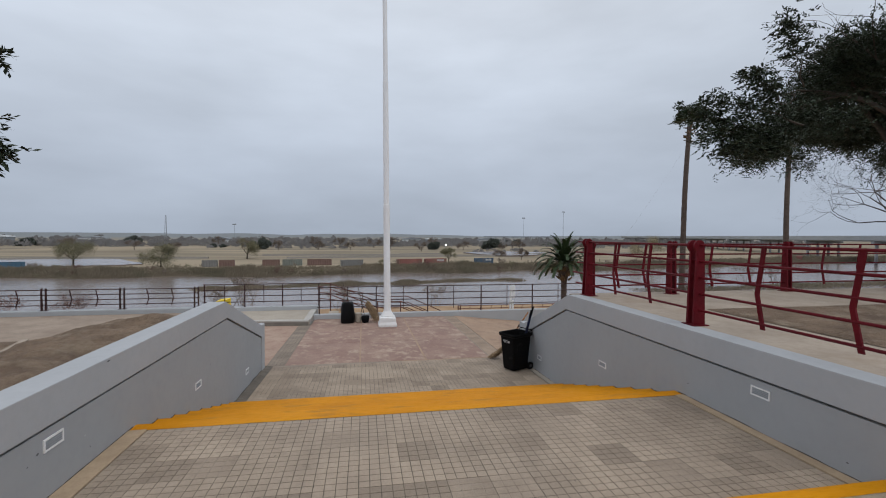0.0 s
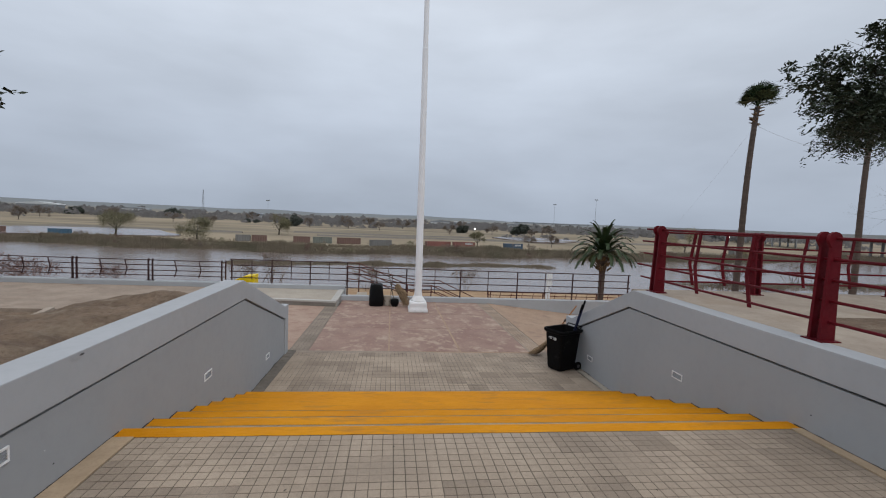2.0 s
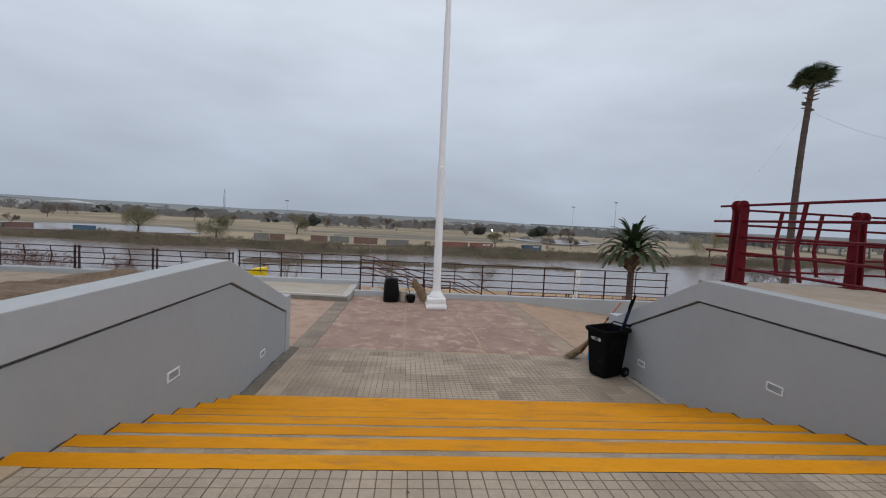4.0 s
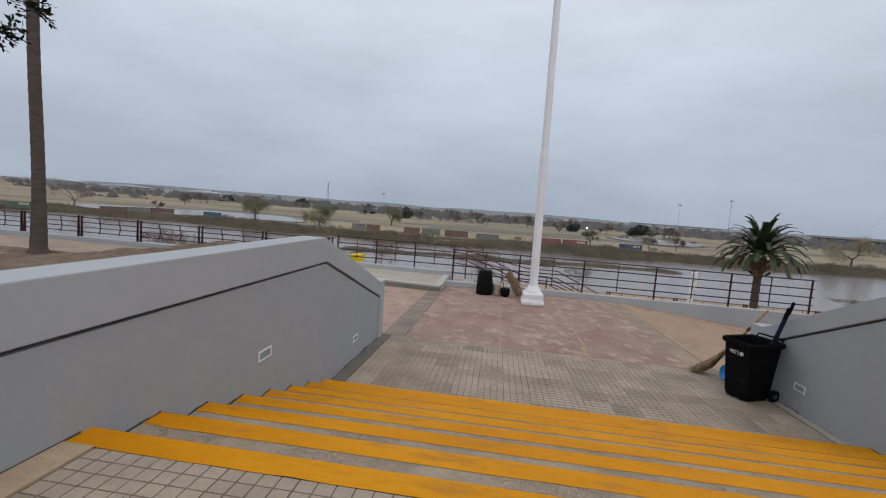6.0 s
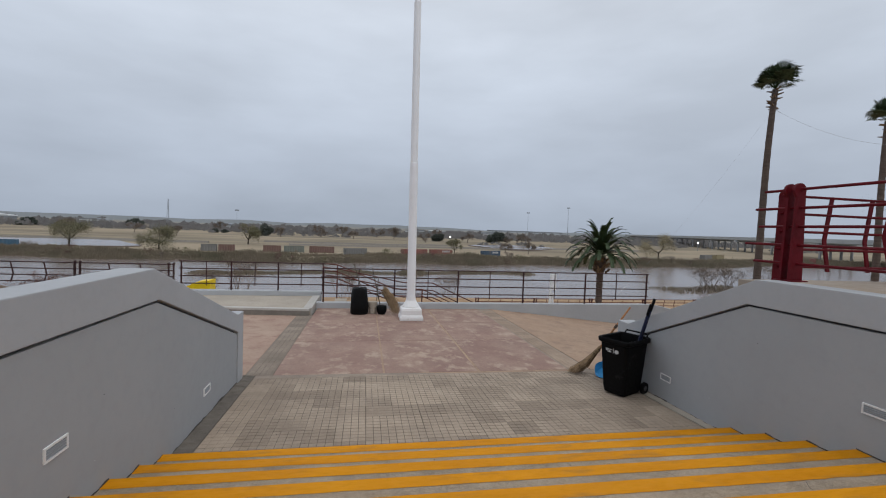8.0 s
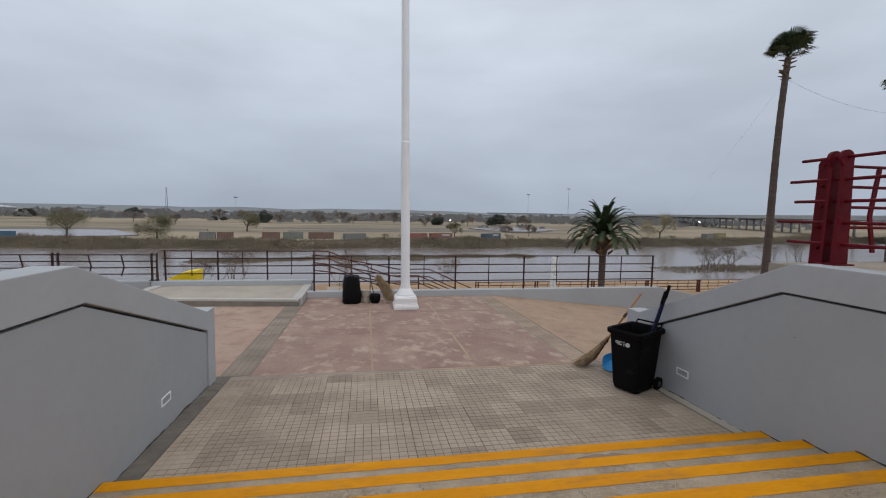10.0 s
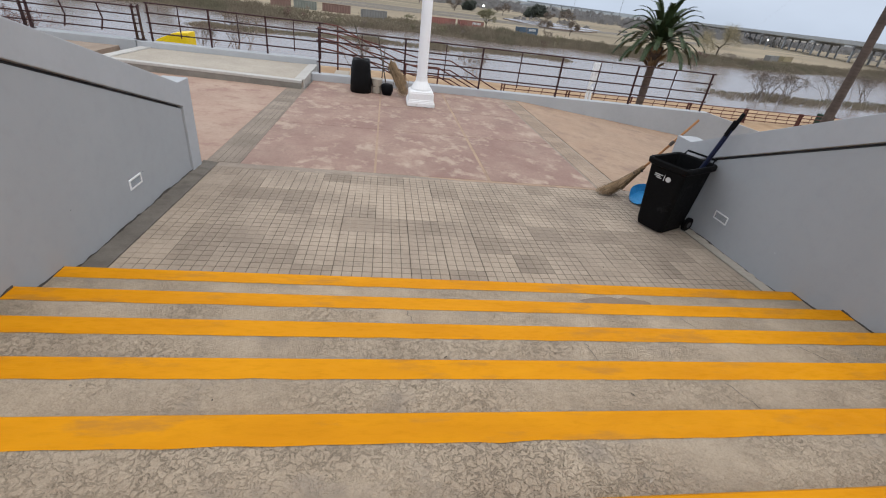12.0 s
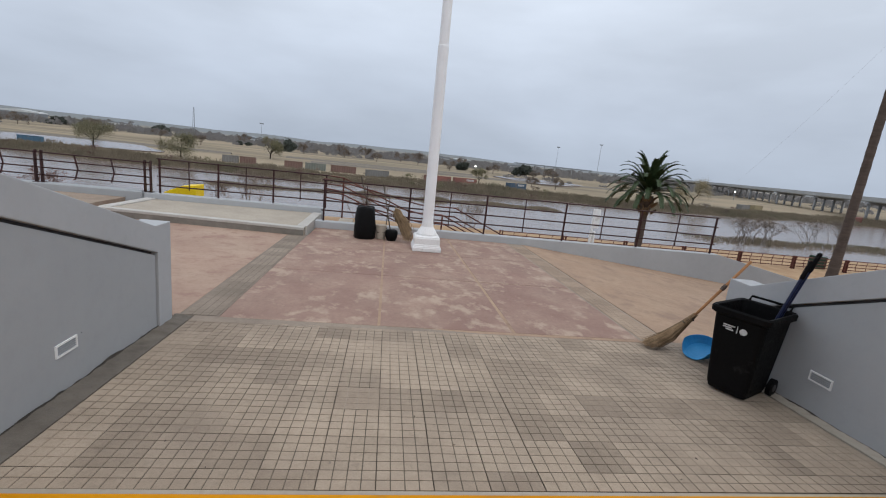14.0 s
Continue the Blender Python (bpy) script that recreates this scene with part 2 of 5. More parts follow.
M["reed"] = mat("dry_reeds", (0.225, 0.187, 0.135), (0.18, 0.15, 0.108), 0.25, 0.95, 0.0, island=0.22, c3=(0.155, 0.14, 0.095), s3=0.09, cover=0.45)
# pale grey, so the woods carry distance haze in their base colour
M["far_wood"] = mat("hazed_woodland", (0.235, 0.226, 0.22), (0.205, 0.198, 0.196), 0.02, 0.95, 0.0, island=0.10)
# both bridge greys are lightened to stand for distance haze
M["bridge"] = mat("weathered_hazed_bridge_concrete", (0.40, 0.41, 0.415), (0.35, 0.36, 0.365), 0.2, 0.9, 0.1, 3)
M["bridge_dark"] = mat("dark_bridge_concrete", (0.31, 0.315, 0.32), (0.27, 0.275, 0.28), 0.2, 0.9, 0.1, 3)
M["far_grey"] = mat("far_grey_cladding", (0.27, 0.29, 0.31), (0.22, 0.24, 0.26), 0.1, 0.8, 0.0)
M["far_white"] = mat("far_white_cladding", (0.55, 0.57, 0.58), (0.48, 0.5, 0.51), 0.1, 0.8, 0.0)
M["pale_edge"] = mat("weathered_pale_concrete", (0.50, 0.48, 0.45), (0.43, 0.41, 0.38), 1.5, 0.85, 0.3, 50)
M["wire"] = mat("grey_cable", (0.42, 0.43, 0.44), None, 5, 0.6, 0)
M["grille"] = mat("dull_grey_louvre", (0.30, 0.315, 0.33), (0.25, 0.265, 0.28), 8, 0.6, 0.1)
M["bright_yellow"] = mat("bright_yellow_paint", (0.85, 0.62, 0.01), (0.8, 0.56, 0.01), 2, 0.5, 0.1, 30)
M["green_paint"] = mat("dark_green_paint", (0.02, 0.045, 0.03), None, 3, 0.5, 0.1)
for key, c in (("c_blue", (0.085, 0.165, 0.24)), ("c_rust", (0.20, 0.125, 0.105)), ("c_red", (0.29, 0.125, 0.105)), ("c_grey", (0.22, 0.215, 0.205)), ("c_green", (0.13, 0.19, 0.13)), ("c_navy", (0.08, 0.12, 0.17)), ("c_ochre", (0.30, 0.25, 0.15)), ("c_teal", (0.20, 0.215, 0.19))):
    M[key] = mat(key.replace("c_", "container_"), c, tuple(v * 0.8 for v in c), 0.4, 0.75, 0.1, 6, c3=(0.2, 0.15, 0.12), s3=0.5, cover=0.2)

# water with faint ripples
M["water"] = bpy.data.materials.new("river_water")
M["water"].use_nodes = True
_n, _l = M["water"].node_tree.nodes, M["water"].node_tree.links
_b = _n["Principled BSDF"]
_b.inputs["Base Color"].default_value = (0.175, 0.138, 0.125, 1)
_b.inputs["Roughness"].default_value = 0.16
_b.inputs["Specular IOR Level"].default_value = 0.36
_g = _n.new("ShaderNodeNewGeometry")
_m = _n.new("ShaderNodeMapping")
_m.inputs["Scale"].default_value = (0.25, 1.0, 1.0)
_l.new(_g.outputs["Position"], _m.inputs[0])
_t = _n.new("ShaderNodeTexNoise")
_t.inputs["Scale"].default_value, _t.inputs["Detail"].default_value = 0.55, 6
_l.new(_m.outputs[0], _t.inputs["Vector"])
_p = _n.new("ShaderNodeBump")
_p.inputs["Strength"].default_value, _p.inputs["Distance"].default_value = 0.35, 0.25
_l.new(_t.outputs["Fac"], _p.inputs["Height"])
_l.new(_p.outputs[0], _b.inputs["Normal"])

# the ground sheet: sand on the near shore, mud at the water, straw-coloured grass across the river, haze-tinted far
# off
M["terrain"] = bpy.data.materials.new("sand_mud_dry_grass_and_haze")
M["terrain"].use_nodes = True


def terrain_nodes(m):
    n, l = m.node_tree.nodes, m.node_tree.links
    b = n["Principled BSDF"]
    b.inputs["Roughness"].default_value = 0.95
    b.inputs["Specular IOR Level"].default_value = 0.1
    geo, sep = n.new("ShaderNodeNewGeometry"), n.new("ShaderNodeSeparateXYZ")
    l.new(geo.outputs["Position"], sep.inputs[0])

    def noise_tex(scale, stretch=(1, 1, 1)):
        mp, t = n.new("ShaderNodeMapping"), n.new("ShaderNodeTexNoise")
        mp.inputs["Scale"].default_value = stretch
        l.new(geo.outputs["Position"], mp.inputs[0])
        l.new(mp.outputs[0], t.inputs["Vector"])
        t.inputs["Scale"].default_value, t.inputs["Detail"].default_value = scale, 7
        return t.outputs["Fac"]

    def rng(v, lo, hi):
        r = n.new("ShaderNodeMapRange")
        r.inputs["From Min"].default_value, r.inputs["From Max"].default_value = lo, hi
        l.new(v, r.inputs["Value"])
        return r.outputs[0]

    def mix(a, c, f):
        x = n.new("ShaderNodeMix")
        x.data_type = "RGBA"
        for s, v in (("A", a), ("B", c), ("Factor", f)):
            if isinstance(v, tuple):
                x.inputs[s].default_value = (*v, 1)
            else:
                l.new(v, x.inputs[s])
        return x.outputs["Result"]

    sand = mix((0.40, 0.28, 0.175), (0.33, 0.22, 0.135), rng(noise_tex(0.6), 0.4, 0.6))
    grass = mix((0.325, 0.268, 0.19), (0.26, 0.213, 0.152), rng(noise_tex(0.02, (0.4, 1, 1)), 0.4, 0.6))
    grass = mix(grass, (0.20, 0.172, 0.125), rng(noise_tex(0.05, (0.16, 1.4, 1)), 0.48, 0.62))
    mud = mix((0.115, 0.096, 0.07), (0.165, 0.138, 0.096), rng(noise_tex(0.3), 0.4, 0.6))
    # blue-grey blended in beyond 700 m as painted distance haze
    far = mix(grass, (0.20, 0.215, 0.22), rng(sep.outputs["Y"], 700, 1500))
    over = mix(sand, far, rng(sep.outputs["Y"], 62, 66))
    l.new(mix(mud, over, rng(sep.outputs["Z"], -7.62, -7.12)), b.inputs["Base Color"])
    bp, bt = n.new("ShaderNodeBump"), noise_tex(1.2)
    bp.inputs["Strength"].default_value, bp.inputs["Distance"].default_value = 0.5, 0.25
    l.new(bt, bp.inputs["Height"])
    l.new(bp.outputs[0], b.inputs["Normal"])


terrain_nodes(M["terrain"])


# ---- building helpers ----
def mesh_of(bm, name, material, smooth=False):
    me = bpy.data.meshes.new(name)
    bmesh.ops.recalc_face_normals(bm, faces=bm.faces)
    bm.to_mesh(me)
    bm.free()
    me.materials.append(material)
    if smooth:
        for p in me.polygons:
            p.use_smooth = True
    return me


def part(name, bm, material, parent=None, label="", smooth=False):
    """One bmesh as one mesh object, under a thing or a part."""
    ob = new(name, mesh_of(bm, name, material, smooth))
    if parent:
        ob.parent = parent
    if label:
        ob["label"] = label
    return ob


def thing(name, label, category, at=(0, 0, 0), rz=0.0, group=""):
    ob = new(name)
    ob.empty_display_size = 0.2
    ob.matrix_basis = pose(*at, 0, 0, rz)
    return tagged(ob, label, category, group)


def box(bm, x0, y0, z0, x1, y1, z1, bevel=0.0):
    vs = [bm.verts.new((x, y, z)) for z in (z0, z1) for y in (y0, y1) for x in (x0, x1)]
    fs = [bm.faces.new([vs[i] for i in q]) for q in ((0, 2, 3, 1), (4, 5, 7, 6), (0, 1, 5, 4), (2, 6, 7, 3), (0, 4, 6, 2), (1, 3, 7, 5))]
    if bevel:
        edges = {e for f in fs for e in f.edges}
        bmesh.ops.bevel(bm, geom=list(edges), offset=bevel, segments=2, profile=0.6, affect="EDGES")
    return bm


def prism(bm, profile, axis, a, b, bevel=0.0):
    """A closed profile of 2D points pushed from a to b along an axis; the points are (y, z), (x, z) or (x, y)."""
    put = {"x": lambda p, v: (v, p[0], p[1]), "y": lambda p, v: (p[0], v, p[1]), "z": lambda p, v: (p[0], p[1], v)}[axis]
    lo = [bm.verts.new(put(p, a)) for p in profile]
    hi = [bm.verts.new(put(p, b)) for p in profile]
    fs = [bm.faces.new(lo), bm.faces.new(list(reversed(hi)))]
    for i in range(len(profile)):
        j = (i + 1) % len(profile)
        fs.append(bm.faces.new((lo[i], lo[j], hi[j], hi[i])))
    if bevel:
        bmesh.ops.recalc_face_normals(bm, faces=fs)
        bmesh.ops.bevel(bm, geom=list({e for f in fs for e in f.edges}), offset=bevel, segments=2, profile=0.6, affect="EDGES")
    return bm


def tube(bm, pts, radii, sides=8, cap=True):
    """A round bar through the points, with a radius at each."""
    pts = [Vector(p) for p in pts]
    if isinstance(radii, (int, float)):
        radii = [radii] * len(pts)
    rings, side = [], None
    for i, p in enumerate(pts):
        d = (pts[min(i + 1, len(pts) - 1)] - pts[max(i - 1, 0)]).normalized()
        ref = side if side is not None and abs(side.dot(d)) < 0.95 else (Vector((0, 0, 1)) if abs(d.z) < 0.9 else Vector((1, 0, 0)))
        u = (ref - d * ref.dot(d)).normalized()
        side, v = u, d.cross(u)
        rings.append([bm.verts.new(p + (u * math.cos(t) + v * math.sin(t)) * radii[i]) for t in (2 * math.pi * k / sides for k in range(sides))])
    for r0, r1 in zip(rings, rings[1:]):
        for k in range(sides):
            bm.faces.new((r0[k], r0[(k + 1) % sides], r1[(k + 1) % sides], r1[k]))
    if cap and sides > 2:
        bm.faces.new(list(reversed(rings[0])))
        bm.faces.new(rings[-1])
    return bm


def B():
    return bmesh.new()


def fast_mesh(name, verts, faces, material, parent=None):
    me = bpy.data.meshes.new(name)
    me.from_pydata(verts, [], faces)
    me.update()
    me.materials.append(material)
    ob = new(name, me)
    if parent:
        ob.parent = parent
    return ob


# ---- the plan, in metres ----
XL, XR = -2.6, 4.54              # inner faces of the two side walls
TOP = 1.08                       # upper plaza and wall tops
RISE = 0.16
NOSES = (5.588, 6.14, 6.675) + tuple(7.209 + 0.518 * k for k in range(5))  # front edges of the lower flight
LAND = 0.12                      # middle landing
LOW0, LOW1 = 9.30, 12.58         # tiled lower landing
TILE = 0.4


def low_z(y):
    """Height of the lower plaza, which falls a little towards the river."""
    if y < LOW1:
        return -1.13 - (y - LOW0) * 0.034
    return -1.242 - (y - LOW1) * 0.021


def ramp_z(x, y):
    return low_z(y) - max(0.0, x - 4.3) * 0.105


# ---- ground and water ----
def far_shore(x):
    return 125 + 0.03 * min(x, 40) + 0.19 * max(0, x - 40) + 3 * math.sin(x * 0.045) + 2.5 * math.sin(x * 0.13 + 1)


def near_shore(x):
    return max(49.0, 55 + 0.10 * x + 3 * math.sin(x * 0.06 + 2) + 1.5 * math.sin(x * 0.21))


def smooth(a, b, v):
    t = min(1.0, max(0.0, (v - a) / (b - a)))
    return t * t * (3 - 2 * t)


def terrain_z(x, y):
    if y < 21.2:
        return -3.0
    z = -3.0 - 1.9 * smooth(21.5, 30, y)
    n, f = near_shore(x), far_shore(x)
    z -= 4.4 * smooth(44, n + 3, y)
    z += 2.2 * smooth(f - 2, f + 8, y)
    # a low marshy island and a reed bar near the right shore
    z += 0.75 * smooth(1.0, 0.4, abs((y - 100 - 0.15 * x + 1.5 * math.sin(x * 0.2)) / 6.0)) * smooth(-42, -30, x) * smooth(46, 36, x)
    z += 0.8 * smooth(1.0, 0.3, abs((y - 80 - 0.1 * (x - 70)) / 8.0)) * smooth(50, 60, x)
    if y > f:
        z += 0.4 * noise.noise((x * 0.02, y * 0.02, 0)) + smooth(700, 2600, y) * (10 + 17 * noise.noise((x * 0.0011 + 3.3, y * 0.0007, 1)) + 8 * noise.noise((x * 0.004, 0, 5)))
    return z


ys = [-60, -20, 0, 21.2] + [22 + i for i in range(0, 120)] + [142 + 6 * i for i in range(20)] + [270 * 1.13 ** i for i in range(22)]
xs = sorted([s * v for v in [2.5 * i for i in range(1, 65)] + [168 * 1.16 ** i for i in range(21)] for s in (1, -1)] + [0.0])
gv = [(x, y, terrain_z(x, y)) for y in ys for x in xs]
nx = len(xs)
gf = [(j * nx + i, j * nx + i + 1, (j + 1) * nx + i + 1, (j + 1) * nx + i) for j in range(len(ys) - 1) for i in range(nx - 1)]
ground = tagged(fast_mesh("ground", gv, gf, M["terrain"]), "sandy near shore and dry straw-coloured grassland across the river, haze tinted into its far end", "ground", kind="structure")
for p in ground.data.polygons:
    p.use_smooth = True

bm = B()
box(bm, -900, 40, -9.4, 900, 330, -8.45)
water = tagged(part("water", bm, M["water"]), "calm grey-brown river reflecting the overcast sky", "river", kind="structure")


POND = (-110, 156, 40, 24)


def pond(cx, cy, rx, ry, label):
    bm = B()
    rim = [bm.verts.new((cx + rx * math.cos(a) * (1 + 0.16 * math.sin(3 * a + cx)), cy + ry * math.sin(a) * (1 + 0.2 * math.sin(2 * a)), -6.64)) for a in (2 * math.pi * k / 48 for k in range(48))]
    bm.faces.new(rim)
    low = bmesh.ops.extrude_face_region(bm, geom=list(bm.faces))["geom"]
    for v in low:
        if isinstance(v, bmesh.types.BMVert):
            v.co.z -= 0.8
    tagged(part("pond", bm, M["water"]), label, "pond", kind="structure")


pond(*POND, "pale shallow pond in the dry grass")
pond(76, 228, 22, 26, "pale shallow pond in the dry grass")

# ---- upper plaza, terraces ----
bm = B()
prism(bm, [(XL + 0.001, -30), (XR - 0.001, -30), (XR - 0.001, -0.28), (XL + 0.001, -0.28)], "z", 0.6, TOP - 0.004)
tagged(part("pavement_upper", bm, M["concrete"]), "pale concrete plaza above the stairs", "pavement", kind="structure")

bm = B()
box(bm, XR + 0.31, -30, -3.0, 26, 9.62, TOP - 0.06)
tagged(part("terrace", bm, M["dusty"]), "pale concrete terrace beside the stairs", "terrace", kind="structure")
bm = B()
n_cols = 24
for (x0, y0, x1, y1) in ((6.35, -6, 25, 7.1),):
    cols = []
    for i in range(n_cols + 1):
        row = []
        for j in range(n_cols + 1):
            x, y = x0 + (x1 - x0) * i / n_cols, y0 + (y1 - y0) * j / n_cols
            edge = min(i, j, n_cols - i, n_cols - j)
            row.append(bm.verts.new((x, y, TOP - 0.05 + (0.05 + 0.07 * noise.noise((x * 1.3, y * 1.3, 2)) if edge else 0))))
        cols.append(row)
    for i in range(n_cols):
        for j in range(n_cols):
            bm.faces.new((cols[i][j], cols[i + 1][j], cols[i + 1][j + 1], cols[i][j + 1]))
tagged(part("planting_bed", bm, M["earth"], smooth=True), "bare brown earth bed in the terrace paving", "earth bed", kind="structure")


def earth_z(x, y):
    """The heaped earth behind the wall: highest along the wall, falling away to the side and to the lower path."""
    s = smooth(3.5, 10.5, -x)
    crest = 0.92 * (1 - s) - 1.30 * s
    deep = smooth(-8.7, -7.9, x)
    fall = smooth(8.3 + 0.35 * math.sin(x * 1.1), 14.6 - 2.4 * deep, y)
    z = crest * (1 - fall) + (-1.32 - 0.45 * deep) * fall
    rough = (0.10 * noise.noise((x * 0.8, y * 0.8, 7)) + 0.13 * noise.noise((x * 2.0, y * 2.0, 3)) + 0.05 * noise.noise((x * 4.6, y * 4.6, 5)))
    return z + rough * (1 if x < -3.2 else 0.4) * (1 - 0.75 * max(fall, s))


ev, ef, ni, nj = [], [], 190, 230
for j in range(nj + 1):
    for i in range(ni + 1):
        x, y = XL - 0.22 - 27 * (i / ni) ** 1.3, (-30 + 30 * j / 20) if j < 20 else 19 * (j - 20) / (nj - 20)
        ev.append((x, y, earth_z(x, y)))
ef = [(j * (ni + 1) + i, j * (ni + 1) + i + 1, (j + 1) * (ni + 1) + i + 1, (j + 1) * (ni + 1) + i) for j in range(nj) for i in range(ni)]
mound = tagged(fast_mesh("ground_earth_mound", ev, ef, M["earth"]), "heap of bare brown earth behind the stair wall", "earth mound", kind="structure")
for p in mound.data.polygons:
    p.use_smooth = True

# ---- side walls of the stairs ----
def side_wall(name, face, out, label, knee, foot, flat):
    """A stair wall whose coping runs level, then slopes down from knee to foot (y, z) and ends a little further on."""
    drop = (foot[1] - knee[1]) / (foot[0] - knee[0])
    gx = foot[0] + 0.04
    gz = 0.74 + drop * (gx - knee[0] - 0.12)
    end = foot[0] + flat
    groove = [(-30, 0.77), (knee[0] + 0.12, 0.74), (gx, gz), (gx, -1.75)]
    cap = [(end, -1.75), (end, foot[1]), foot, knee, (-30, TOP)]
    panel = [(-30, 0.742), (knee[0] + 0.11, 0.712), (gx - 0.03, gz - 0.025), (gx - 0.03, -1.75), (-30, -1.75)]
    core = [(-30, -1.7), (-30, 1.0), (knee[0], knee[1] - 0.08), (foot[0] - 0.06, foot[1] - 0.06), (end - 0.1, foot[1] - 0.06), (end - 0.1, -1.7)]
    w = thing(name, label, "wall")
    w["kind"] = "structure"
    # dark core colours in the shadow gap under the coping
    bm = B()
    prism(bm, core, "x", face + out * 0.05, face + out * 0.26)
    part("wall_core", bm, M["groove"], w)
    bm = B()
    prism(bm, panel, "x", face, face + out * 0.06, 0.004)
    part("wall_panel", bm, M["wall_paint"], w)
    bm = B()
    prism(bm, groove + cap, "x", face - out * 0.020, face + out * 0.30, 0.010)
    part("coping", bm, M["coping_paint"], w, "smooth paler grey raised coping")
    return w


side_wall("wall_1", XL, -1, "grey painted stair wall with a raised sloping coping", (9.0, TOP), (12.06, 0.0), 0.34)
side_wall("wall_2", XR, 1, "grey painted stair wall with a raised sloping coping", (9.0, TOP), (11.74, -0.09), 0.34)


def chip(name, wall, x, out, y, z, w, h, material, label, seed, lift):
    """An irregular knocked-off patch on a wall's face."""
    bm = B()
    bm.faces.new([bm.verts.new((x - out * lift, y + w * (1 + 0.45 * noise.noise((k * 1.1, seed, 2))) * math.cos(2 * math.pi * k / 13), z + h * (1 + 0.45 * noise.noise((k * 1.3, seed, 7))) * math.sin(2 * math.pi * k / 13))) for k in range(13)])
    part(name, bm, material, wall, label)


w1, w2 = bpy.data.objects["wall_1"], bpy.data.objects["wall_2"]
chip("chip", w1, XL + 0.02, -1, 4.93, 1.043, 0.075, 0.02, M["coping_paint"], "rough patched paint", 1, 0.006)
chip("chip", w1, XL + 0.02, -1, 4.97, 1.05, 0.03, 0.008, M["groove"], "dark chipped hollow", 2, 0.008)
spots = random.Random(77)
for k in range(13):
    wall, x, out = (w1, XL, -1) if k % 3 else (w2, XR, 1)
    y = spots.uniform(3.2, 11.3)
    low = LAND if y < 5.6 else LAND - (y - 5.6) * 0.31
    top = 0.62 if y < 9 else 0.62 - (y - 9) * 0.35
    r = spots.choice((0.004, 0.005, 0.006, 0.009))
    chip("chip", wall, x, out, y, spots.uniform(low + 0.12, top), r * spots.uniform(1, 1.8), r, M["groove"] if k % 4 else M["chipped"], "small chip in the paint", 10 + k, 0.0025)


def wall_lamp(face, out, y, z):
    """A small recessed step light: white frame and a louvred face."""
    t = thing("step_light", "small white-framed recessed step light in the grey wall", "wall light", (face, y, z), group="step lights along the stairs")
    w, h, d = 0.125, 0.055, 0.012
    bm = B()
    for a, b, c, e in ((-w, -h, w, -h + 0.016), (-w, h - 0.016, w, h), (-w, -h + 0.016, -w + 0.016, h - 0.016), (w - 0.016, -h + 0.016, w, h - 0.016)):
        box(bm, -d * (1 if out > 0 else -1), a, b, 0.004 * (1 if out > 0 else -1), c, e)
    part("frame", bm, M["white"], t, "white painted metal frame")
    bm = B()
    box(bm, 0.0015 * -out, -w + 0.016, -h + 0.016, 0.004 * out, w - 0.016, h - 0.016)
    part("backing", bm, M["coping_paint"], t)
    for k in range(4):
        zz = -h + 0.027 + k * 0.0195
        bm = B()
        prism(bm, [(-out * 0.002, zz), (-out * 0.009, zz - 0.006), (-out * 0.009, zz - 0.002), (-out * 0.002, zz + 0.004)], "y", -w + 0.018, w - 0.018)
        part("louvre", bm, M["grille"], t)


for y, z in ((4.16, 0.585), (7.56, -0.065), (10.62, -0.77)):
    wall_lamp(XL, -1, y, z)
    wall_lamp(XR, 1, y, z)

# ---- stairs ----
stairs = thing("stairs", "wide worn concrete stairs with yellow painted nosings", "stairs")
stairs["kind"] = "structure"
# upper flight: six nosings down to the landing; lower flight: eight nosings
flight = [(2.89 - 0.53 * (5 - k), LAND + RISE * (6 - k)) for k in range(6)] + [(y, LAND - RISE * k) for k, y in enumerate(NOSES)]
prev = flight[0][0] - 0.53
for idx, (y, z) in enumerate(flight):
    bm = B()
    if z == LAND:
        box(bm, XL, prev - 0.02, z - 0.4, XR, y, z - 0.0050)
    else:
        prism(bm, [(prev - 0.03, z - 0.35), (y, z - 0.35), (y, z - 0.015), (y - 0.012, z), (prev - 0.03, z)], "x", XL, XR)
    step = part("step", bm, M["groove_dust"] if z == LAND else M["step"], stairs)
    bm = B()
    d0 = {6: 0.19, 7: 0.19, 8: 0.18, 9: 0.174}.get(idx, 0.166)
    nseg = 64
    near = [0.010 * noise.noise((i * 0.47, idx * 3.1, 0)) + 0.004 * noise.noise((i * 1.7, idx * 2.3, 4)) for i in range(nseg + 1)]
    up = [bm.verts.new((XL + (XR - XL) * i / nseg, y - d0 + near[i], z + 0.0035)) for i in range(nseg + 1)]
    ed = [bm.verts.new((XL + (XR - XL) * i / nseg, y - 0.011, z + 0.0035)) for i in range(nseg + 1)]
    fr = [bm.verts.new((XL + (XR - XL) * i / nseg, y + 0.0035, z - 0.012)) for i in range(nseg + 1)]
    dn = [bm.verts.new((XL + (XR - XL) * i / nseg, y + 0.0035, z - RISE + 0.004)) for i in range(nseg + 1)]
    for i in range(nseg):
        for a, b in ((up, ed), (ed, fr), (fr, dn)):
            bm.faces.new((a[i], a[i + 1], b[i + 1], b[i]))
    part("nosing_stripe", bm, M["yellow"], step, "yellow painted step edge")
    prev = y
bm = B()
for x0, x1 in ((XL, -2.408), (4.408, XR)):
    box(bm, x0, 2.89, LAND - 0.02, x1, NOSES[0] - 0.19, LAND + 0.012, 0.004)
tagged(part("trim_skirting", bm, M["skirt"]), "tan skirting strip at the foot of the stair walls", "skirting", kind="structure")

